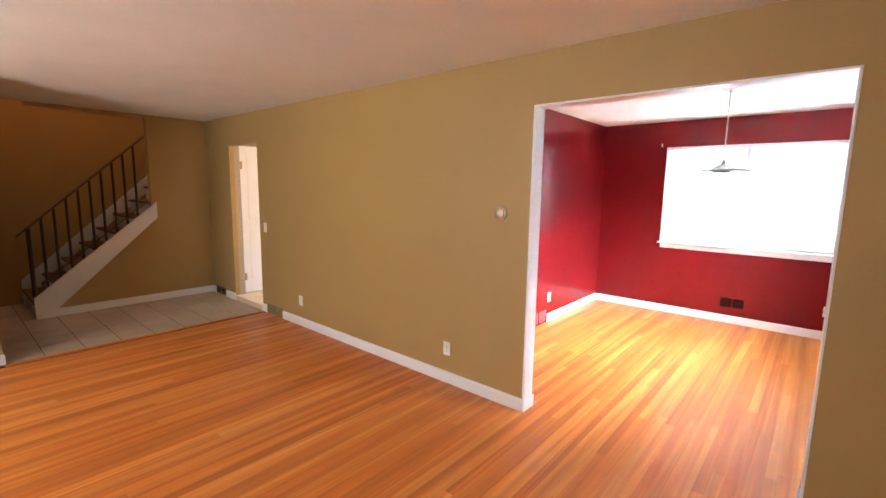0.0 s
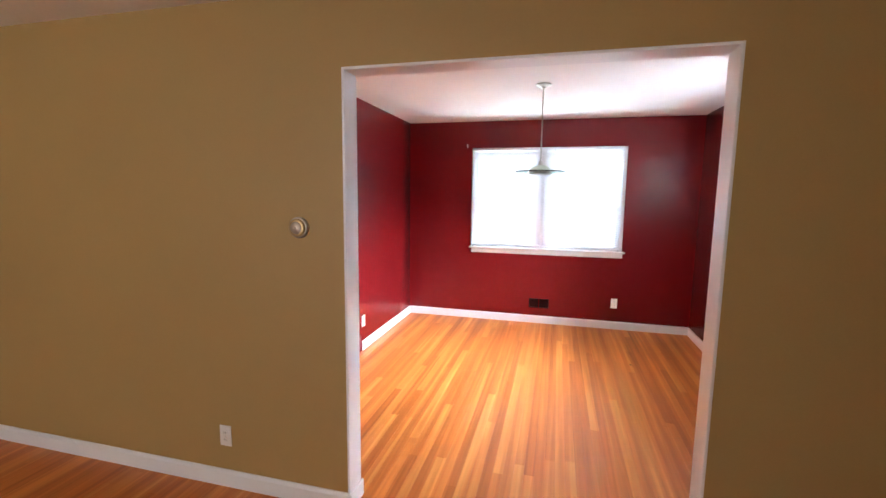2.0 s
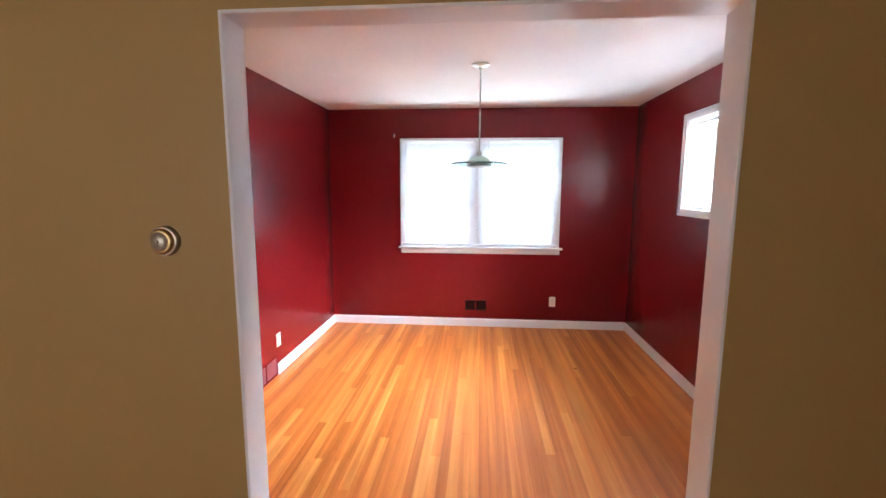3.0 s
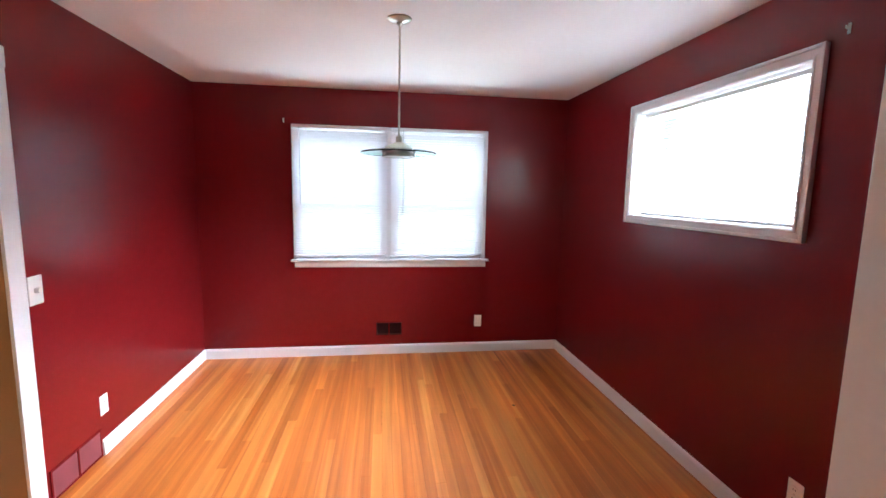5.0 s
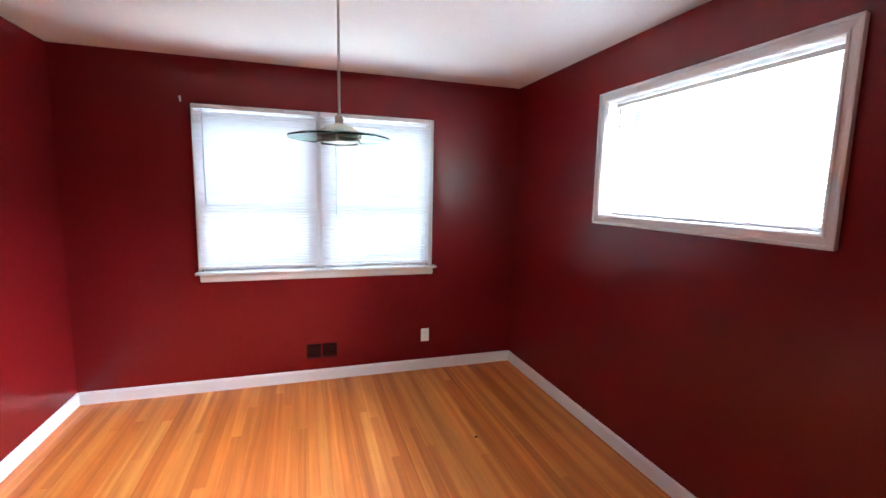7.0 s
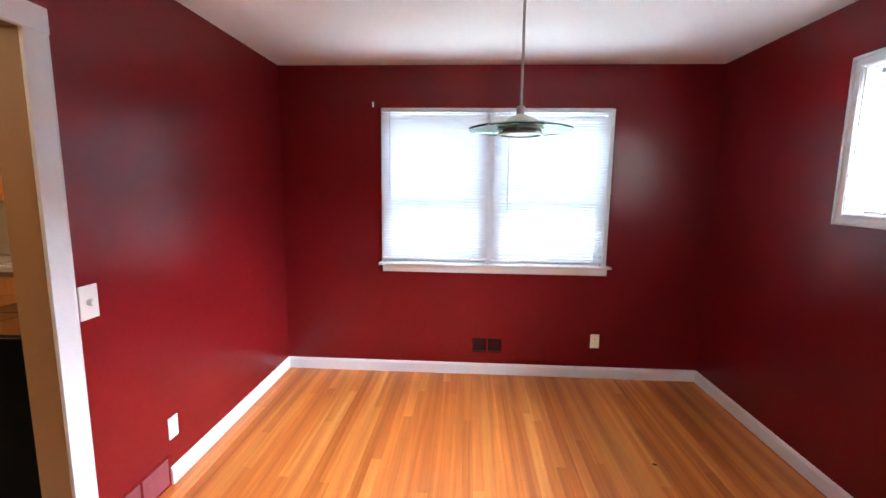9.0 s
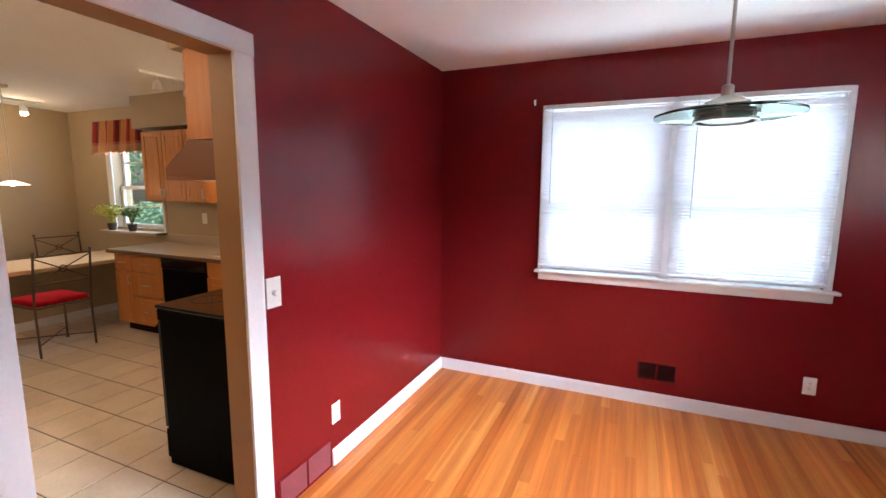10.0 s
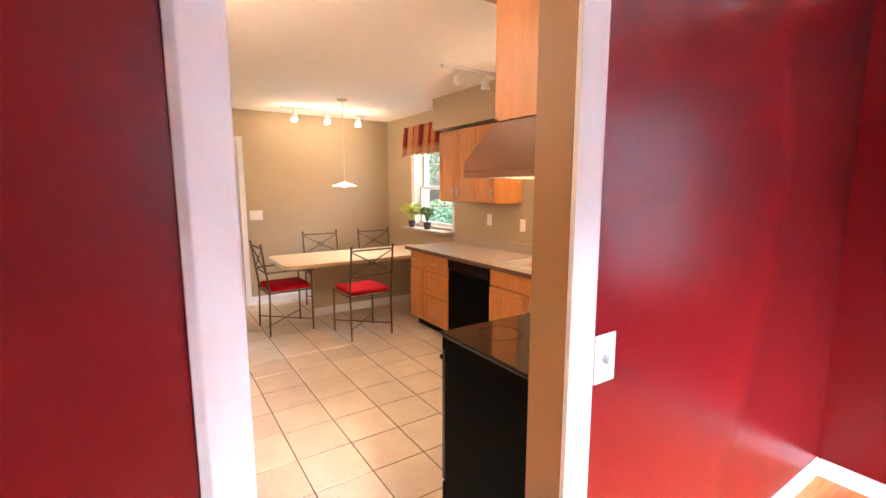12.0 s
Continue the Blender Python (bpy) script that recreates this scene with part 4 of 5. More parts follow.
part("slab", box(-2.34, -1.684, 5.14, 5.628, 0.87, 0.908, 0.006, 2), COUNTER, ct)
part("edge_strip", box(-4.925, -1.684, 5.620, 5.6295, 0.872, 0.905, 0.002), HANDRAIL, ct, "dark wooden front edge")
part("backsplash", box(-4.93, -1.684, 6.265, 6.284, 0.908, 1.0, 0.004), COUNTER, ct)
rc = thing("base_cabinet", "honey-wood base cabinet between range and corner", "cabinet", (-2.0, 5.4, KZ), "base cabinets")
part("body", box(-2.31, -1.684, 5.14, 5.67, KZ + 0.1, 0.868), MAPLE, rc)
part("toe_kick", box(-2.24, -2.22, 5.14, 5.67, KZ, KZ + 0.1), DARK, rc)

sk = thing("kitchen_sink", "white enamel drop-in sink with a chrome faucet", "sink", (-3.240, 5.95, 0.9))
bm = bmesh.new()
for x0, x1, y0, y1 in ((-3.600, -3.540, 5.73, 6.17), (-2.940, -2.880, 5.73, 6.17), (-3.540, -2.940, 5.73, 5.78), (-3.540, -2.940, 6.10, 6.17)):
    add_box(bm, x0, x1, y0, y1, 0.900, 0.918)
part("rim", bm, SINKM, sk)
bm = bmesh.new()
for x0, x1, y0, y1, z0, z1 in ((-3.550, -3.535, 5.77, 6.11, 0.73, 0.902), (-2.945, -2.930, 5.77, 6.11, 0.73, 0.902), (-3.535, -2.945, 5.77, 5.785, 0.73, 0.902), (-3.535, -2.945, 6.095, 6.11, 0.73, 0.902), (-3.550, -2.930, 5.77, 6.11, 0.715, 0.73)):
    add_box(bm, x0, x1, y0, y1, z0, z1)
part("basin", bm, SINKM, sk)
fa = part("faucet", rod((-3.240, 6.135, 0.915), (-3.240, 6.135, 1.12), 0.012), STEEL, sk, "chrome faucet", True)
part("spout", rod((-3.240, 6.135, 1.11), (-3.240, 5.95, 1.07), 0.01), STEEL, fa, smooth=True)
part("lever", rod((-3.170, 6.135, 0.915), (-3.170, 6.10, 0.985), 0.009), STEEL, fa, smooth=True)


def wall_cabinet(x0, x1, label, handle, doors=1):
    c = thing("wall_cabinet", label, "cabinet", ((x0 + x1) / 2, 6.12, 1.372), "wall cabinets")
    part("body", box(x0 + 0.001, x1 - 0.001, 5.985, 6.283, 1.372, 2.082), MAPLE, c)
    for i in range(doors):
        a, b = x0 + (x1 - x0) * i / doors, x0 + (x1 - x0) * (i + 1) / doors
        front(c, a, b, 1.377, 2.077, 5.965, handle)
    return c


wall_cabinet(-4.777, -4.464, "honey-wood wall cabinet with a raised-panel door beside the window", "right")
wall_cabinet(-4.464, -4.158, "honey-wood wall cabinet with a raised-panel door", "left")
wall_cabinet(-4.158, -3.87, "honey-wood end wall cabinet lit from beside the sink", "right")
structure("trim_soffit_north", box(-4.885, -1.684, 5.95, 6.284, 2.11, KH), KTAN, "tan painted soffit over the wall cabinets")
structure("trim_soffit_range", box(-2.08, -1.684, 4.38, 5.96, 2.136, KH), KTAN, "tan painted soffit over the range cabinet")

# range against the partition, its front facing -x
st = thing("kitchen_range", "black freestanding electric range with a glass cooktop", "range", (-2.0, 4.75, KZ))
RY0, RY1 = 4.376, 5.132
part("body", box(-2.285, -1.70, RY0, RY1, KZ + 0.012, 0.912, 0.004), BLACK, st)
part("cooktop", box(-2.315, -1.76, RY0 - 0.002, RY1 + 0.002, 0.912, 0.931, 0.006, 2), BLACK_GLASS, st, "glossy black glass cooktop")
for x, y, r in ((-2.16, 4.57, 0.09), (-2.16, 4.93, 0.075), (-1.90, 4.57, 0.075), (-1.90, 4.93, 0.09)):
    part("burner_ring", lathe([(r, 0.9313), (r, 0.9318), (r - 0.004, 0.9318), (r - 0.004, 0.9313), (r, 0.9313)], (x, y, 0), 32), BLACK, st)
bg = part("backguard", prism([(-1.70, 0.912), (-1.76, 0.912), (-1.735, 1.08), (-1.70, 1.08)], "y", RY0, RY1, 0.004), BLACK, st)
for y in (4.47, 4.56, 4.94, 5.03):
    k = part("control_knob", lathe([(0, 0.022), (0.016, 0.022), (0.02, 0.0), (0, 0)], sides=16), BLACK, bg, "", True)
    k.matrix_basis = pose(-1.748, y, 1.0, 0, -82, 0)
dr = part("oven_door", box(-2.312, -2.285, RY0 + 0.004, RY1 - 0.004, KZ + 0.21, 0.845, 0.005), BLACK_GLASS, st)
h = rod((-2.355, RY0 + 0.03, 0.80), (-2.355, RY1 - 0.03, 0.80), 0.011)
for y in (RY0 + 0.05, RY1 - 0.05):
    add_rod(h, (-2.355, y, 0.80), (-2.31, y, 0.80), 0.008)
part("oven_handle", h, BLACK, dr, "", True)
part("control_strip", box(-2.308, -2.285, RY0 + 0.002, RY1 - 0.002, 0.85, 0.91, 0.004), BLACK, st)
dd = part("storage_drawer", box(-2.31, -2.285, RY0 + 0.004, RY1 - 0.004, KZ + 0.04, KZ + 0.20, 0.005), BLACK, st)
part("drawer_pull", box(-2.326, -2.31, RY0 + 0.02, RY1 - 0.02, KZ + 0.175, KZ + 0.195, 0.004), STEEL, dd)
for x in (-2.25, -1.74):
    for y in (RY0 + 0.03, RY1 - 0.03):
        part("foot", rod((x, y, KZ), (x, y, KZ + 0.014), 0.016), BLACK, st)

hd = thing("range_hood", "brown enamel range hood with a sloping front", "range hood", (-1.9, 4.78, 1.553))
part("shell", prism([(-1.686, 1.575), (-1.686, 1.733), (-2.02, 1.733), (-2.19, 1.612), (-2.19, 1.575)], "y", 4.40, 5.16, 0.003), HOODM, hd)
part("skirt", box(-2.19, -1.686, 4.40, 4.412, 1.553, 1.575), HOODM, hd)
part("skirt", box(-2.19, -1.686, 5.148, 5.16, 1.553, 1.575), HOODM, hd)
part("skirt", box(-2.19, -2.178, 4.412, 5.148, 1.553, 1.575), HOODM, hd)
part("lamp_lens", box(-2.10, -1.98, 4.64, 4.92, 1.567, 1.575, 0.002), BULB, hd, "lit hood lamp lens")
hc = thing("wall_cabinet", "tall-stile honey-wood cabinet over the range hood", "cabinet", (-1.85, 4.78, 1.735), "wall cabinets")
part("body", box(-2.0, -1.686, 4.40, 5.16, 1.736, 2.134), MAPLE, hc)
for y0, y1 in ((4.40, 4.78), (4.78, 5.16)):
    f = part("door", box(-2.022, -2.0, y0 + 0.003, y1 - 0.003, 1.742, 2.128, 0.003), MAPLE, hc)
    part("raised_panel", box(-2.028, -2.02, y0 + 0.06, y1 - 0.06, 1.80, 2.07, 0.004), MAPLE, f)

# table-height peninsula
tb = thing("breakfast_table", "tan laminate breakfast peninsula on a tan panel base", "table", (-5.5, 5.3, KZ))
r = 0.11
pts = [(-5.15, 6.283), (-5.96, 6.283)]
pts += [(-5.96 + r - r * math.cos(a), 4.435 + r - r * math.sin(a)) for a in [i * math.pi / 16 for i in range(9)]]
pts += [(-5.15 - r + r * math.sin(a), 4.435 + r - r * math.cos(a)) for a in [i * math.pi / 16 for i in range(9)]]
part("tabletop", prism(pts, "z", 0.72, 0.76, 0.004), TABLETOP, tb)
part("panel_base", box(-5.80, -5.73, 4.87, 6.282, KZ, 0.72, 0.004), KTAN, tb, "tan painted panel base")
part("panel_trim", box(-5.73, -5.718, 4.87, 6.282, KZ, KZ + 0.09, 0.003), WHITE, tb)


def iron_chair(label, arms=False):
    """A wrought-iron dining chair facing +y, with its Empty at the floor."""
    c = thing("dining_chair", label, "chair", (0, 0, 0), "chairs round the breakfast table")
    w = 0.215
    for x in (-w, w):
        leg = rod((x, -w, 0), (x, -w + 0.015, 0.45), 0.0095, sides=8)
        add_rod(leg, (x, -w + 0.015, 0.45), (x, -w - 0.045, 0.90), 0.0095, sides=8)
        bl = part("back_leg", leg, IRON, c)
        part("finial", lathe([(0, 0.022), (0.012, 0.016), (0.016, 0.006), (0.012, -0.004), (0, -0.008)], (x, -w - 0.046, 0.90), 12), IRON, bl, "", True)
        fl = part("front_leg", rod((x, w, 0), (x, w, 0.62 if arms else 0.44), 0.0095, sides=8), IRON, c)
        part("foot", lathe([(0, 0.02), (0.013, 0.012), (0.013, 0), (0, 0)], (x, w, 0), 10), IRON, fl)
        if arms:
            part("arm", prism([(w + 0.03, 0.615), (w + 0.03, 0.63), (0.0, 0.645), (-w - 0.01, 0.64), (-w - 0.01, 0.625), (0.0, 0.63)], "x", x - 0.014, x + 0.014, 0.003), IRON, c)
    part("top_rail", rod((-w, -w - 0.042, 0.875), (w, -w - 0.042, 0.875), 0.008, sides=8), IRON, c)
    part("lower_back_rail", rod((-w, -w - 0.008, 0.63), (w, -w - 0.008, 0.63), 0.007, sides=8), IRON, c)
    part("cross_bar", rod((-w, -w - 0.04, 0.865), (w, -w - 0.01, 0.64), 0.0055, sides=6), IRON, c)
    part("cross_bar", rod((w, -w - 0.04, 0.865), (-w, -w - 0.01, 0.64), 0.0055, sides=6), IRON, c)
    ring = bmesh.new()
    n = 18
    for i in range(n):
        a, b = 2 * math.pi * i / n, 2 * math.pi * (i + 1) / n
        add_rod(ring, (0.03 * math.cos(a), -w - 0.026, 0.752 + 0.03 * math.sin(a)), (0.03 * math.cos(b), -w - 0.026, 0.752 + 0.03 * math.sin(b)), 0.0045, sides=5)
    part("ring", ring, IRON, c)
    for a, b in (((-w, -w, 0.43), (w, -w, 0.43)), ((-w, w, 0.43), (w, w, 0.43)), ((-w, -w, 0.43), (-w, w, 0.43)), ((w, -w, 0.43), (w, w, 0.43))):
        part("seat_rail", rod(a, b, 0.0085, sides=8), IRON, c)
    part("cross_stretcher", rod((-w, -w, 0.11), (w, w, 0.11), 0.006, sides=6), IRON, c)
    part("cross_stretcher", rod((w, -w, 0.11), (-w, w, 0.11), 0.006, sides=6), IRON, c)
    for i in range(6):
        x = -w + 2 * w * (i + 0.5) / 6
        part("seat_spring", rod((x, -w, 0.425), (x, w, 0.425), 0.004, sides=5), IRON, c)
    bm = box(-0.205, 0.205, -0.195, 0.215, 0.437, 0.485, 0.02, 3)
    for v in bm.verts:
        if v.co.z > 0.46:
            v.co.z += 0.014 * max(0, 1 - (v.co.x / 0.21) ** 2) * max(0, 1 - ((v.co.y - 0.01) / 0.21) ** 2)
    part("cushion", bm, CUSHION, c, "red fabric seat cushion", True)
    return c


ch = iron_chair("dark wrought-iron chair with a red cushion and crossed back")
ch.matrix_world = pose(-4.9, 5.115, KZ, 0, 0, 92)
copy_thing(ch, pose(-6.05, 5.16, KZ, 0, 0, -89))
copy_thing(ch, pose(-6.05, 5.88, KZ, 0, 0, -91))
ca = iron_chair("dark wrought-iron armchair with a red cushion at the table's end", True)
ca.matrix_world = pose(-5.48, 4.50, KZ, 0, 0, 2)


# kitchen lamps
def warm(name, at, watts, size=0.03, color=(1.0, 0.71, 0.43)):
    lamp = new(name, bpy.data.lights.new(name, "POINT"))
    lamp.data.energy, lamp.data.color, lamp.data.shadow_soft_size = watts, color, size
    lamp.location = at
    return lamp


def track_light(x, ys, axis, label, lit, watts):
    t = thing("track_light", label, "track light", (x, ys[0], KH), "track lights")
    part("track", box(x - 0.017, x + 0.017, min(ys) - 0.15, max(ys) + 0.15, KH - 0.022, KH, 0.003), WHITE, t, "white track rail")
    for y in ys:
        hd_ = part("spot_head", lathe([(0, KH - 0.055), (0.02, KH - 0.057), (0.032, KH - 0.075), (0.037, KH - 0.13), (0.034, KH - 0.13), (0.028, KH - 0.08), (0, KH - 0.07)], (x, y, 0), 20), WHITE, t, "", True)
        part("stem", rod((x, y, KH - 0.06), (x, y, KH - 0.02), 0.007), WHITE, hd_)
        if lit:
            part("bulb", lathe([(0, KH - 0.165), (0.026, KH - 0.158), (0.035, KH - 0.14), (0.03, KH - 0.118), (0, KH - 0.11)], (x, y, 0), 16), BULB, hd_, "glowing bulb", True)
            warm("spot_lamp", (x + 0.02, y, KH - 0.21), watts, 0.04)
    return t


track_light(-6.15, [4.86, 5.25, 5.64], "y", "white ceiling track with three lit spot lamps", True, 2.5)
track_light(-3.72, [5.45, 5.72], "y", "white ceiling track with unlit spots over the counter", False, 0)
kp = thing("pendant_lamp", "small saucer pendant lamp over the breakfast table", "pendant lamp", (-5.425, 5.167, KH))
part("canopy", lathe([(0, KH), (0.055, KH), (0.05, KH - 0.02), (0.01, KH - 0.03), (0, KH - 0.03)], (-5.425, 5.167, 0), 24), STEEL, kp, "", True)
part("cord", rod((-5.425, 5.167, 1.56), (-5.425, 5.167, KH - 0.02), 0.004, sides=8), STEEL, kp)
part("shade", lathe([(0.012, 1.574), (0.03, 1.568), (0.08, 1.55), (0.125, 1.534), (0.125, 1.53), (0.08, 1.544), (0.03, 1.561), (0.012, 1.567)], (-5.425, 5.167, 0), 36), glowing("lit_white_glass", (1.0, 0.9, 0.72), 2.5), kp, "glowing white glass saucer shade", True)
part("bulb", lathe([(0, 1.52), (0.02, 1.527), (0.024, 1.545), (0.01, 1.565), (0, 1.567)], (-5.425, 5.167, 0), 16), BULB, kp, "", True)
warm("pendant_bulb", (-5.425, 5.167, 1.495), 5.5, 0.03)
warm("hood_lamp", (-2.04, 4.78, 1.53), 2.2, 0.05)
# Added lamp hidden behind the hood; brightens the end cabinet and counter.
warm("added_sink_fill", (-3.25, 6.05, 2.04), 14, 0.05)
sd = thing("sink_light", "added small lit lamp under the soffit, hidden behind the hood", "lamp", (-3.25, 6.05, 2.11))
part("base_ring", lathe([(0, 2.11), (0.07, 2.11), (0.07, 2.095), (0, 2.095)], (-3.25, 6.05, 0), 24), STEEL, sd)
part("bulb", lathe([(0.05, 2.095), (0.045, 2.08), (0, 2.07)], (-3.25, 6.05, 0), 24), BULB, sd, "glowing bulb", True)
# Added fill light and its invented fixture, out of view beside the doorway.
warm("ceiling_lamp", (-2.9, 3.25, 2.2), 25, 0.12, (1.0, 0.69, 0.42))
cl = thing("ceiling_lamp", "added round white flush ceiling lamp, out of view in the kitchen", "ceiling lamp", (-2.9, 3.25, KH))
part("base_ring", lathe([(0, KH), (0.15, KH), (0.15, KH - 0.02), (0, KH - 0.02)], (-2.9, 3.25, 0), 32), STEEL, cl)
part("diffuser", lathe([(0.14, KH - 0.02), (0.13, KH - 0.06), (0.08, KH - 0.09), (0, KH - 0.10)], (-2.9, 3.25, 0), 32), glowing("unseen_lamp_diffuser", (1.0, 0.85, 0.62), 2.0), cl, "glowing white glass diffuser", True)


# Fill light for the stair wall, hung below an assumed, unseen fixture.
warm("stairwell_fill", (-6.4, 1.4, 3.7), 11, 0.1, (1.0, 0.45, 0.22))
sl = thing("ceiling_lamp", "assumed round white flush lamp over the stairs, out of view", "ceiling lamp", (-6.4, 1.6, 4.6))
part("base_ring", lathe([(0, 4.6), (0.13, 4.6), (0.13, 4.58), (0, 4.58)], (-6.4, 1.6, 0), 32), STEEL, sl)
part("diffuser", lathe([(0.12, 4.58), (0.11, 4.54), (0.07, 4.51), (0, 4.50)], (-6.4, 1.6, 0), 32), glowing("assumed_stair_diffuser", (1.0, 0.75, 0.5), 2.0), sl, "glowing glass diffuser", True)


# ---- plants ----
def leaf_cloud(rng, centre, radii, n, size, droop=0.0):
    """Many small folded leaves scattered through a lobed crown."""
    verts, faces = [], []
    lobes = [(Vector((rng.uniform(-0.6, 0.6), rng.uniform(-0.6, 0.6), rng.uniform(-0.5, 0.6))), rng.uniform(0.35, 0.6)) for _ in range(9)]
    for _ in range(n):
        c, r = rng.choice(lobes)
        p = c + Vector((rng.gauss(0, 1), rng.gauss(0, 1), rng.gauss(0, 1))).normalized() * r * rng.random() ** 0.4
        p = Vector(centre) + Vector((p.x * radii[0], p.y * radii[1], p.z * radii[2]))
        q = Euler((rng.uniform(-1, 1), rng.uniform(-1, 1), rng.uniform(0, 6.3))).to_matrix()
        s = size * rng.uniform(0.6, 1.4)
        k = len(verts)
        for v in ((0, -s, 0), (s * 0.45, 0, s * 0.12), (0, s, -s * 0.2), (-s * 0.45, 0, s * 0.12)):
            verts.append(p + q @ Vector(v))
        faces += [(k, k + 1, k + 2), (k, k + 2, k + 3)]
    me = bpy.data.meshes.new("leaves")
    me.from_pydata(verts, [], faces)
    return me


def potted_plant(x, y, z, mat, label, n, spread, size):
    p = thing("potted_plant", label, "plant", (x, y, z), "plants on the window sill")
    part("pot", lathe([(0, 0), (0.035, 0), (0.048, 0.075), (0.052, 0.08), (0.047, 0.082), (0.04, 0.07), (0, 0.07)], (x, y, z), 20), POT, p, "small dark pot", True)
    rng = random.Random(int(abs(x) * 100))
    stems, leaves, faces = bmesh.new(), [], []
    for i in range(n):
        a, lean = rng.uniform(0, 6.28), rng.uniform(0.2, 1.0)
        top = Vector((x + math.cos(a) * spread * lean, y + min(0.03, math.sin(a) * spread * lean * 0.7), z + 0.1 + 0.17 * rng.uniform(0.5, 1.2)))
        mid = Vector((x + math.cos(a) * spread * lean * 0.4, y + math.sin(a) * 0.02, z + 0.15 + 0.05 * rng.random()))
        add_rod(stems, (x, y, z + 0.065), mid, 0.002, sides=5)
        add_rod(stems, mid, top, 0.0015, sides=5)
        for j in range(7):
            f = 0.25 + 0.75 * j / 6
            c = mid.lerp(top, f)
            q = Euler((rng.uniform(-0.7, 0.7), rng.uniform(-0.7, 0.7), rng.uniform(0, 6.28))).to_matrix()
            k = len(leaves)
            for v in ((0, 0, 0), (size * 0.35, size * 0.6, 0.004), (0, size * 1.3, -0.006), (-size * 0.35, size * 0.6, 0.004)):
                leaves.append(c + q @ Vector(v))
            faces += [(k, k + 1, k + 2), (k, k + 2, k + 3)]
    part("stems", stems, mat, p)
    me = bpy.data.meshes.new("leaves")
    me.from_pydata(leaves, [], faces)
    me.materials.append(mat)
    ob = new("foliage", me)
    ob.parent = p
    ob.matrix_parent_inverse = p.matrix_world.inverted()
    return p


potted_plant(-5.42, 6.20, 1.012, PLANT, "green leafy houseplant in a small dark pot on the sill", 34, 0.24, 0.034)
potted_plant(-5.78, 6.19, 1.012, LEAF_YELLOW, "yellow-green fern in a small pot on the sill", 60, 0.26, 0.03)

rng = random.Random(3)
for x, y, size in ((-15.9, 11.2, 0.85), (-19.5, 16.4, 1.2), (-22.5, 15.2, 1.1)):
    t = thing("garden_tree", "leafy green tree on the lawn outside the kitchen", "tree", (x, y, -0.7), "garden trees")
    part("trunk", rod((x, y, -0.7), (x + 0.1, y, 2.9 * size), 0.16 * size, 0.09 * size, 10), BARK, t)
    for k in range(5):
        a = k * 1.26 + rng.random()
        part("limb", rod((x + 0.08, y, 2.3 * size), (x + math.cos(a) * 1.1 * size, y + math.sin(a) * 1.1 * size, 4.2 * size), 0.06 * size, 0.02 * size, 7), BARK, t)
    me = leaf_cloud(rng, (x, y, 3.5 * size), (2.3 * size, 2.3 * size, 2.2 * size), 3600, 0.15)
    me.materials.append(LEAF)
    cr = new("crown", me)
    cr.parent = t
    cr.matrix_parent_inverse = t.matrix_world.inverted()
hedge = thing("garden_hedge", "low clipped green hedge along the lawn", "hedge", (-12.6, 10.4, -0.7))
for k in range(7):
    me = leaf_cloud(rng, (-14.6 + k * 0.75, 12.4 - k * 0.75 + 0.9 * (k % 2) * 0.4, 0.05), (0.75, 0.75, 0.95), 900, 0.09)
    me.materials.append(LEAF)
    ob = new("foliage", me)
    ob.parent = hedge
    ob.matrix_parent_inverse = hedge.matrix_world.inverted()


# ---- floor pieces, last ----
def strip_runs(x0, x1, y0, y1, w, rng):
    """Strips along y with staggered butt ends."""
    n = int(math.ceil((x1 - x0) / w))
    for i in range(n):
        a, b = x0 + i * w, min(x0 + (i + 1) * w, x1)
        y = y0 - rng.uniform(0, 2.2)
        while y < y1:
            L = rng.uniform(1.1, 3.2)
            s, e = max(y, y0), min(y + L, y1)
            if e - s > 0.02:
                yield a, b, s, e
            y += L


rng = random.Random(7)
STRIP = 0.0572
bed = structure("floor", box(LX0 - 0.15, LX1, LYS, DY1, -0.1, -0.014), DARK, "narrow varnished honey-oak strip floor")
near, far = [], []
for i in range(int((-4.355 - DX0) / STRIP), int((LX1 - DX0) / STRIP) + 1):
    a, b = max(DX0 + i * STRIP, -4.355), min(DX0 + (i + 1) * STRIP, LX1)
    if b - a < 0.004:
        continue
    if OX0 - 0.03 < (a + b) / 2 < OX1 + 0.03:
        spans = ((LYS, DY1),)          # runs on through the wide opening
    elif a > DX0 - 0.001 and a < DX1:
        spans = ((LYS, LY), (DY0, DY1))
    else:
        spans = ((LYS, LY),)
    for y0, y1 in spans:
        for q in strip_runs(a, b, y0, y1, 1.0, rng):
            (near if q[3] > DY0 else far).append(q)
near.sort(key=lambda q: q[2])
far += near[300:]
near = near[:300]


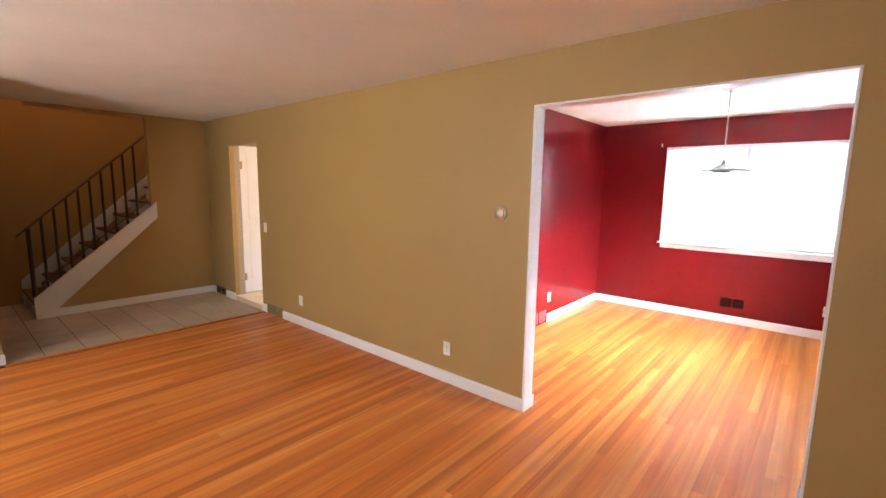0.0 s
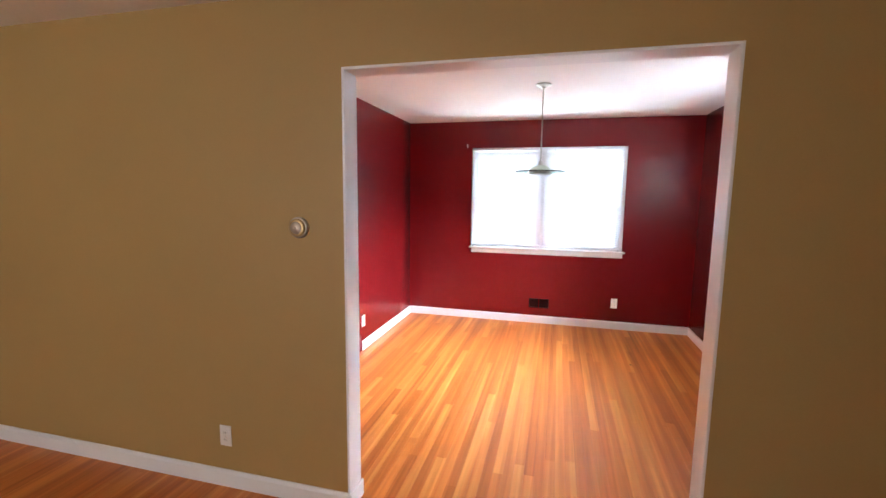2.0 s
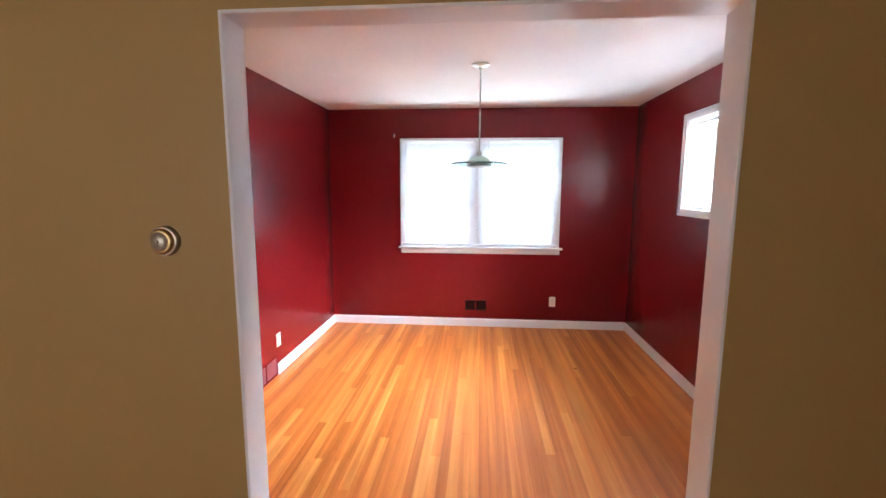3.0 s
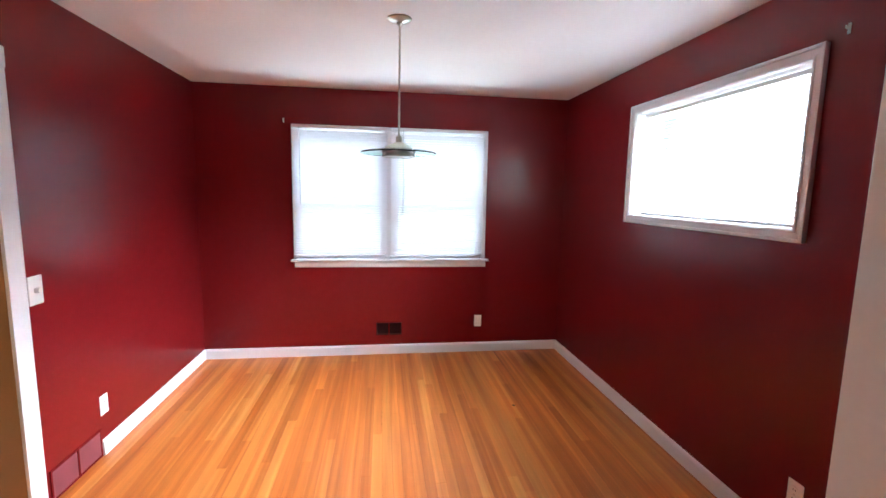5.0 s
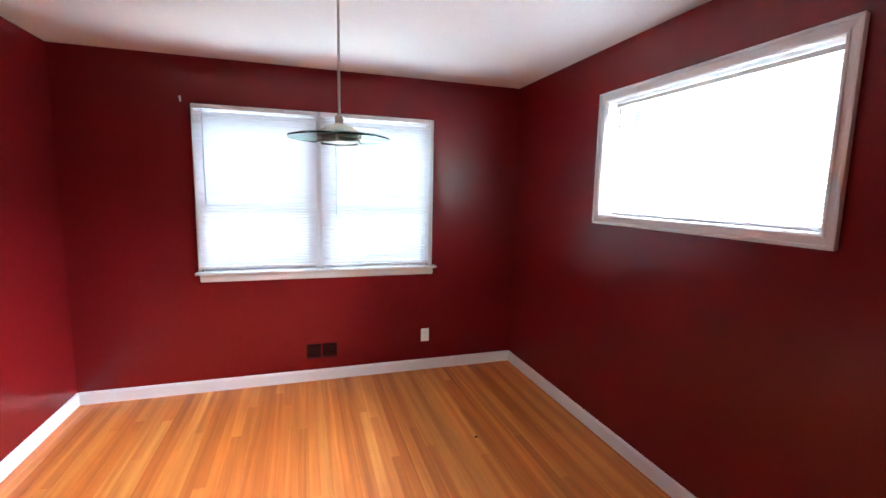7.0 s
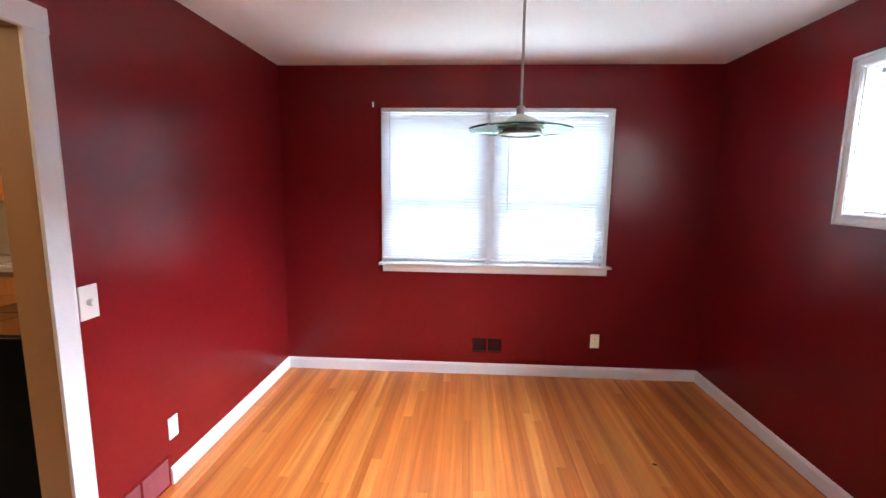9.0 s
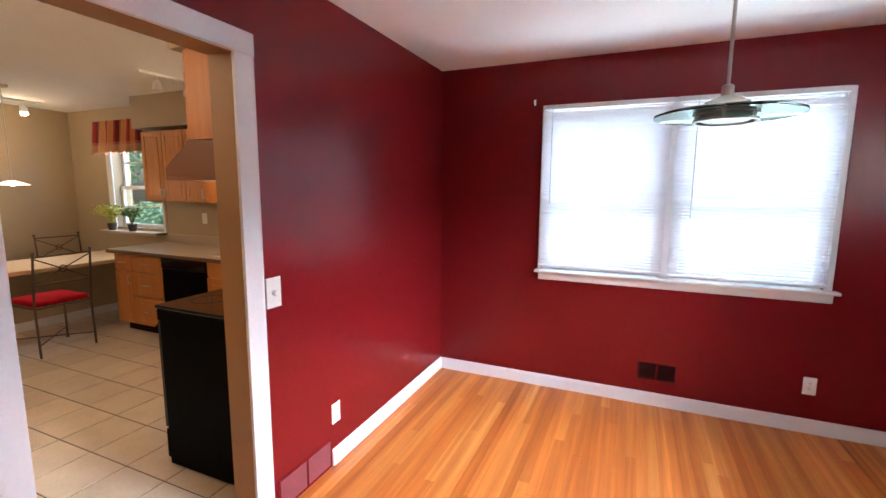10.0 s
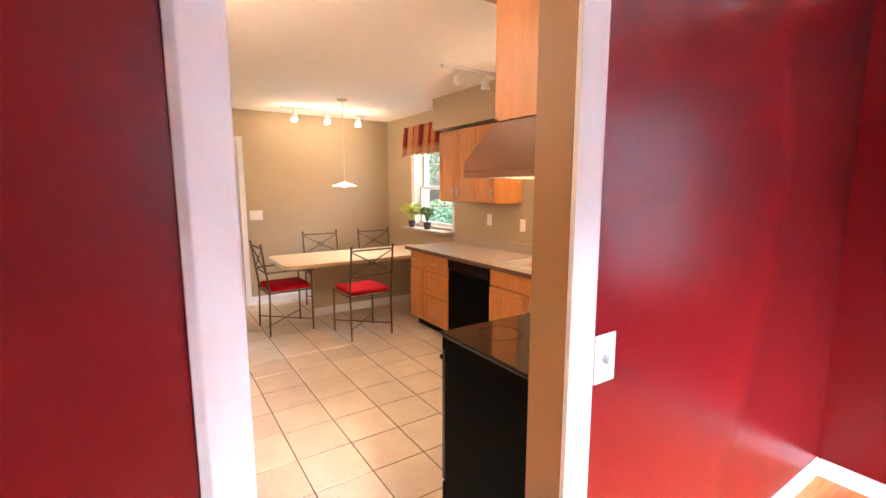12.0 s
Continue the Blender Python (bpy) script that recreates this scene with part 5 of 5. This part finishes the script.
def strip_bm(bm, x0, x1, y0, y1):
    """One strip: a flat top with eased edges and short sides."""
    g, d = 0.00015, 0.0004
    v = [bm.verts.new(p) for p in ((x0 + g, y0 + g, -0.012), (x1 - g, y0 + g, -0.012), (x1 - g, y1 - g, -0.012), (x0 + g, y1 - g, -0.012), (x0 + g, y0 + g, -d), (x1 - g, y0 + g, -d), (x1 - g, y1 - g, -d), (x0 + g, y1 - g, -d), (x0 + g + d, y0 + g + d, 0), (x1 - g - d, y0 + g + d, 0), (x1 - g - d, y1 - g - d, 0), (x0 + g + d, y1 - g - d, 0))]
    for i in range(4):
        j = (i + 1) % 4
        bm.faces.new((v[i], v[j], v[4 + j], v[4 + i]))
        bm.faces.new((v[4 + i], v[4 + j], v[8 + j], v[8 + i]))
    bm.faces.new(v[8:12])


for a, b, s, e in near:
    bm = bmesh.new()
    strip_bm(bm, a, b, s, e)
    part("strip", bm, OAK, bed)
bm = bmesh.new()
for a, b, s, e in far:
    strip_bm(bm, a, b, s, e)
tagged(part("strips", bm, OAK_FAR, bed), kind="stuff")
part("strip_edge", box(-4.385, -4.355, 0.38, LY, -0.012, 0.003, 0.001), OAK_FAR, bed, "dark oak edge strip at the tiles")
single("floor_knot", lathe([(0, 0.0012), (0.006, 0.0012), (0.012, 0.0004), (0, 0.0004)], (1.002, 5.147, 0), 10), BARK, "small dark knot in the oak floor", "floor knot", "structure")


def tile_field(name, label, x0, x1, y0, y1, ox, oy, size, top, rng, glaze=TILE):
    """Square glazed tiles over a recessed grout bed."""
    base = structure(name, box(x0, x1, y0, y1, top - 0.15, top - 0.003), GROUT, label)
    g = 0.0036
    shared = None
    i0, i1 = math.floor((x0 - ox) / size), math.ceil((x1 - ox) / size)
    j0, j1 = math.floor((y0 - oy) / size), math.ceil((y1 - oy) / size)
    for i in range(i0, i1):
        for j in range(j0, j1):
            a, b = max(ox + i * size, x0) + g, min(ox + (i + 1) * size, x1) - g
            s, e = max(oy + j * size, y0) + g, min(oy + (j + 1) * size, y1) - g
            if b - a < 0.01 or e - s < 0.01:
                continue
            full = b - a > size - 2.1 * g and e - s > size - 2.1 * g
            if full and shared is not None:
                ob = new("tile", shared)
            else:
                w, h = (b - a) / 2, (e - s) / 2
                me = mesh_of("tile", prism([(-w, -h), (w, -h), (w, h), (-w, h)], "z", -0.012, 0.0, 0.0015), glaze)
                ob = new("tile", me)
                if full:
                    shared = me
            ob.parent = base
            ob.location = ((a + b) / 2, (s + e) / 2, top + rng.uniform(-0.0006, 0.0006))
    return base


tile_field("floor_kitchen", "cream glazed square tiles with dark grout in the kitchen", KX0, KX1 + 0.0, DY0, DY1, -2.80, 3.97, 0.3045, KZ, rng)
tile_field("floor_foyer", "beige square tiles with dark grout in the foyer", -6.9, -4.386, LYS, LY, -5.9, 0.645, 0.29, 0.0, rng, TILE_FOYER)
structure("floor_doorway", box(FD0, FD1, LY, DY0, -0.1, KZ + 0.002), TILE, "tiled threshold between foyer and kitchen")
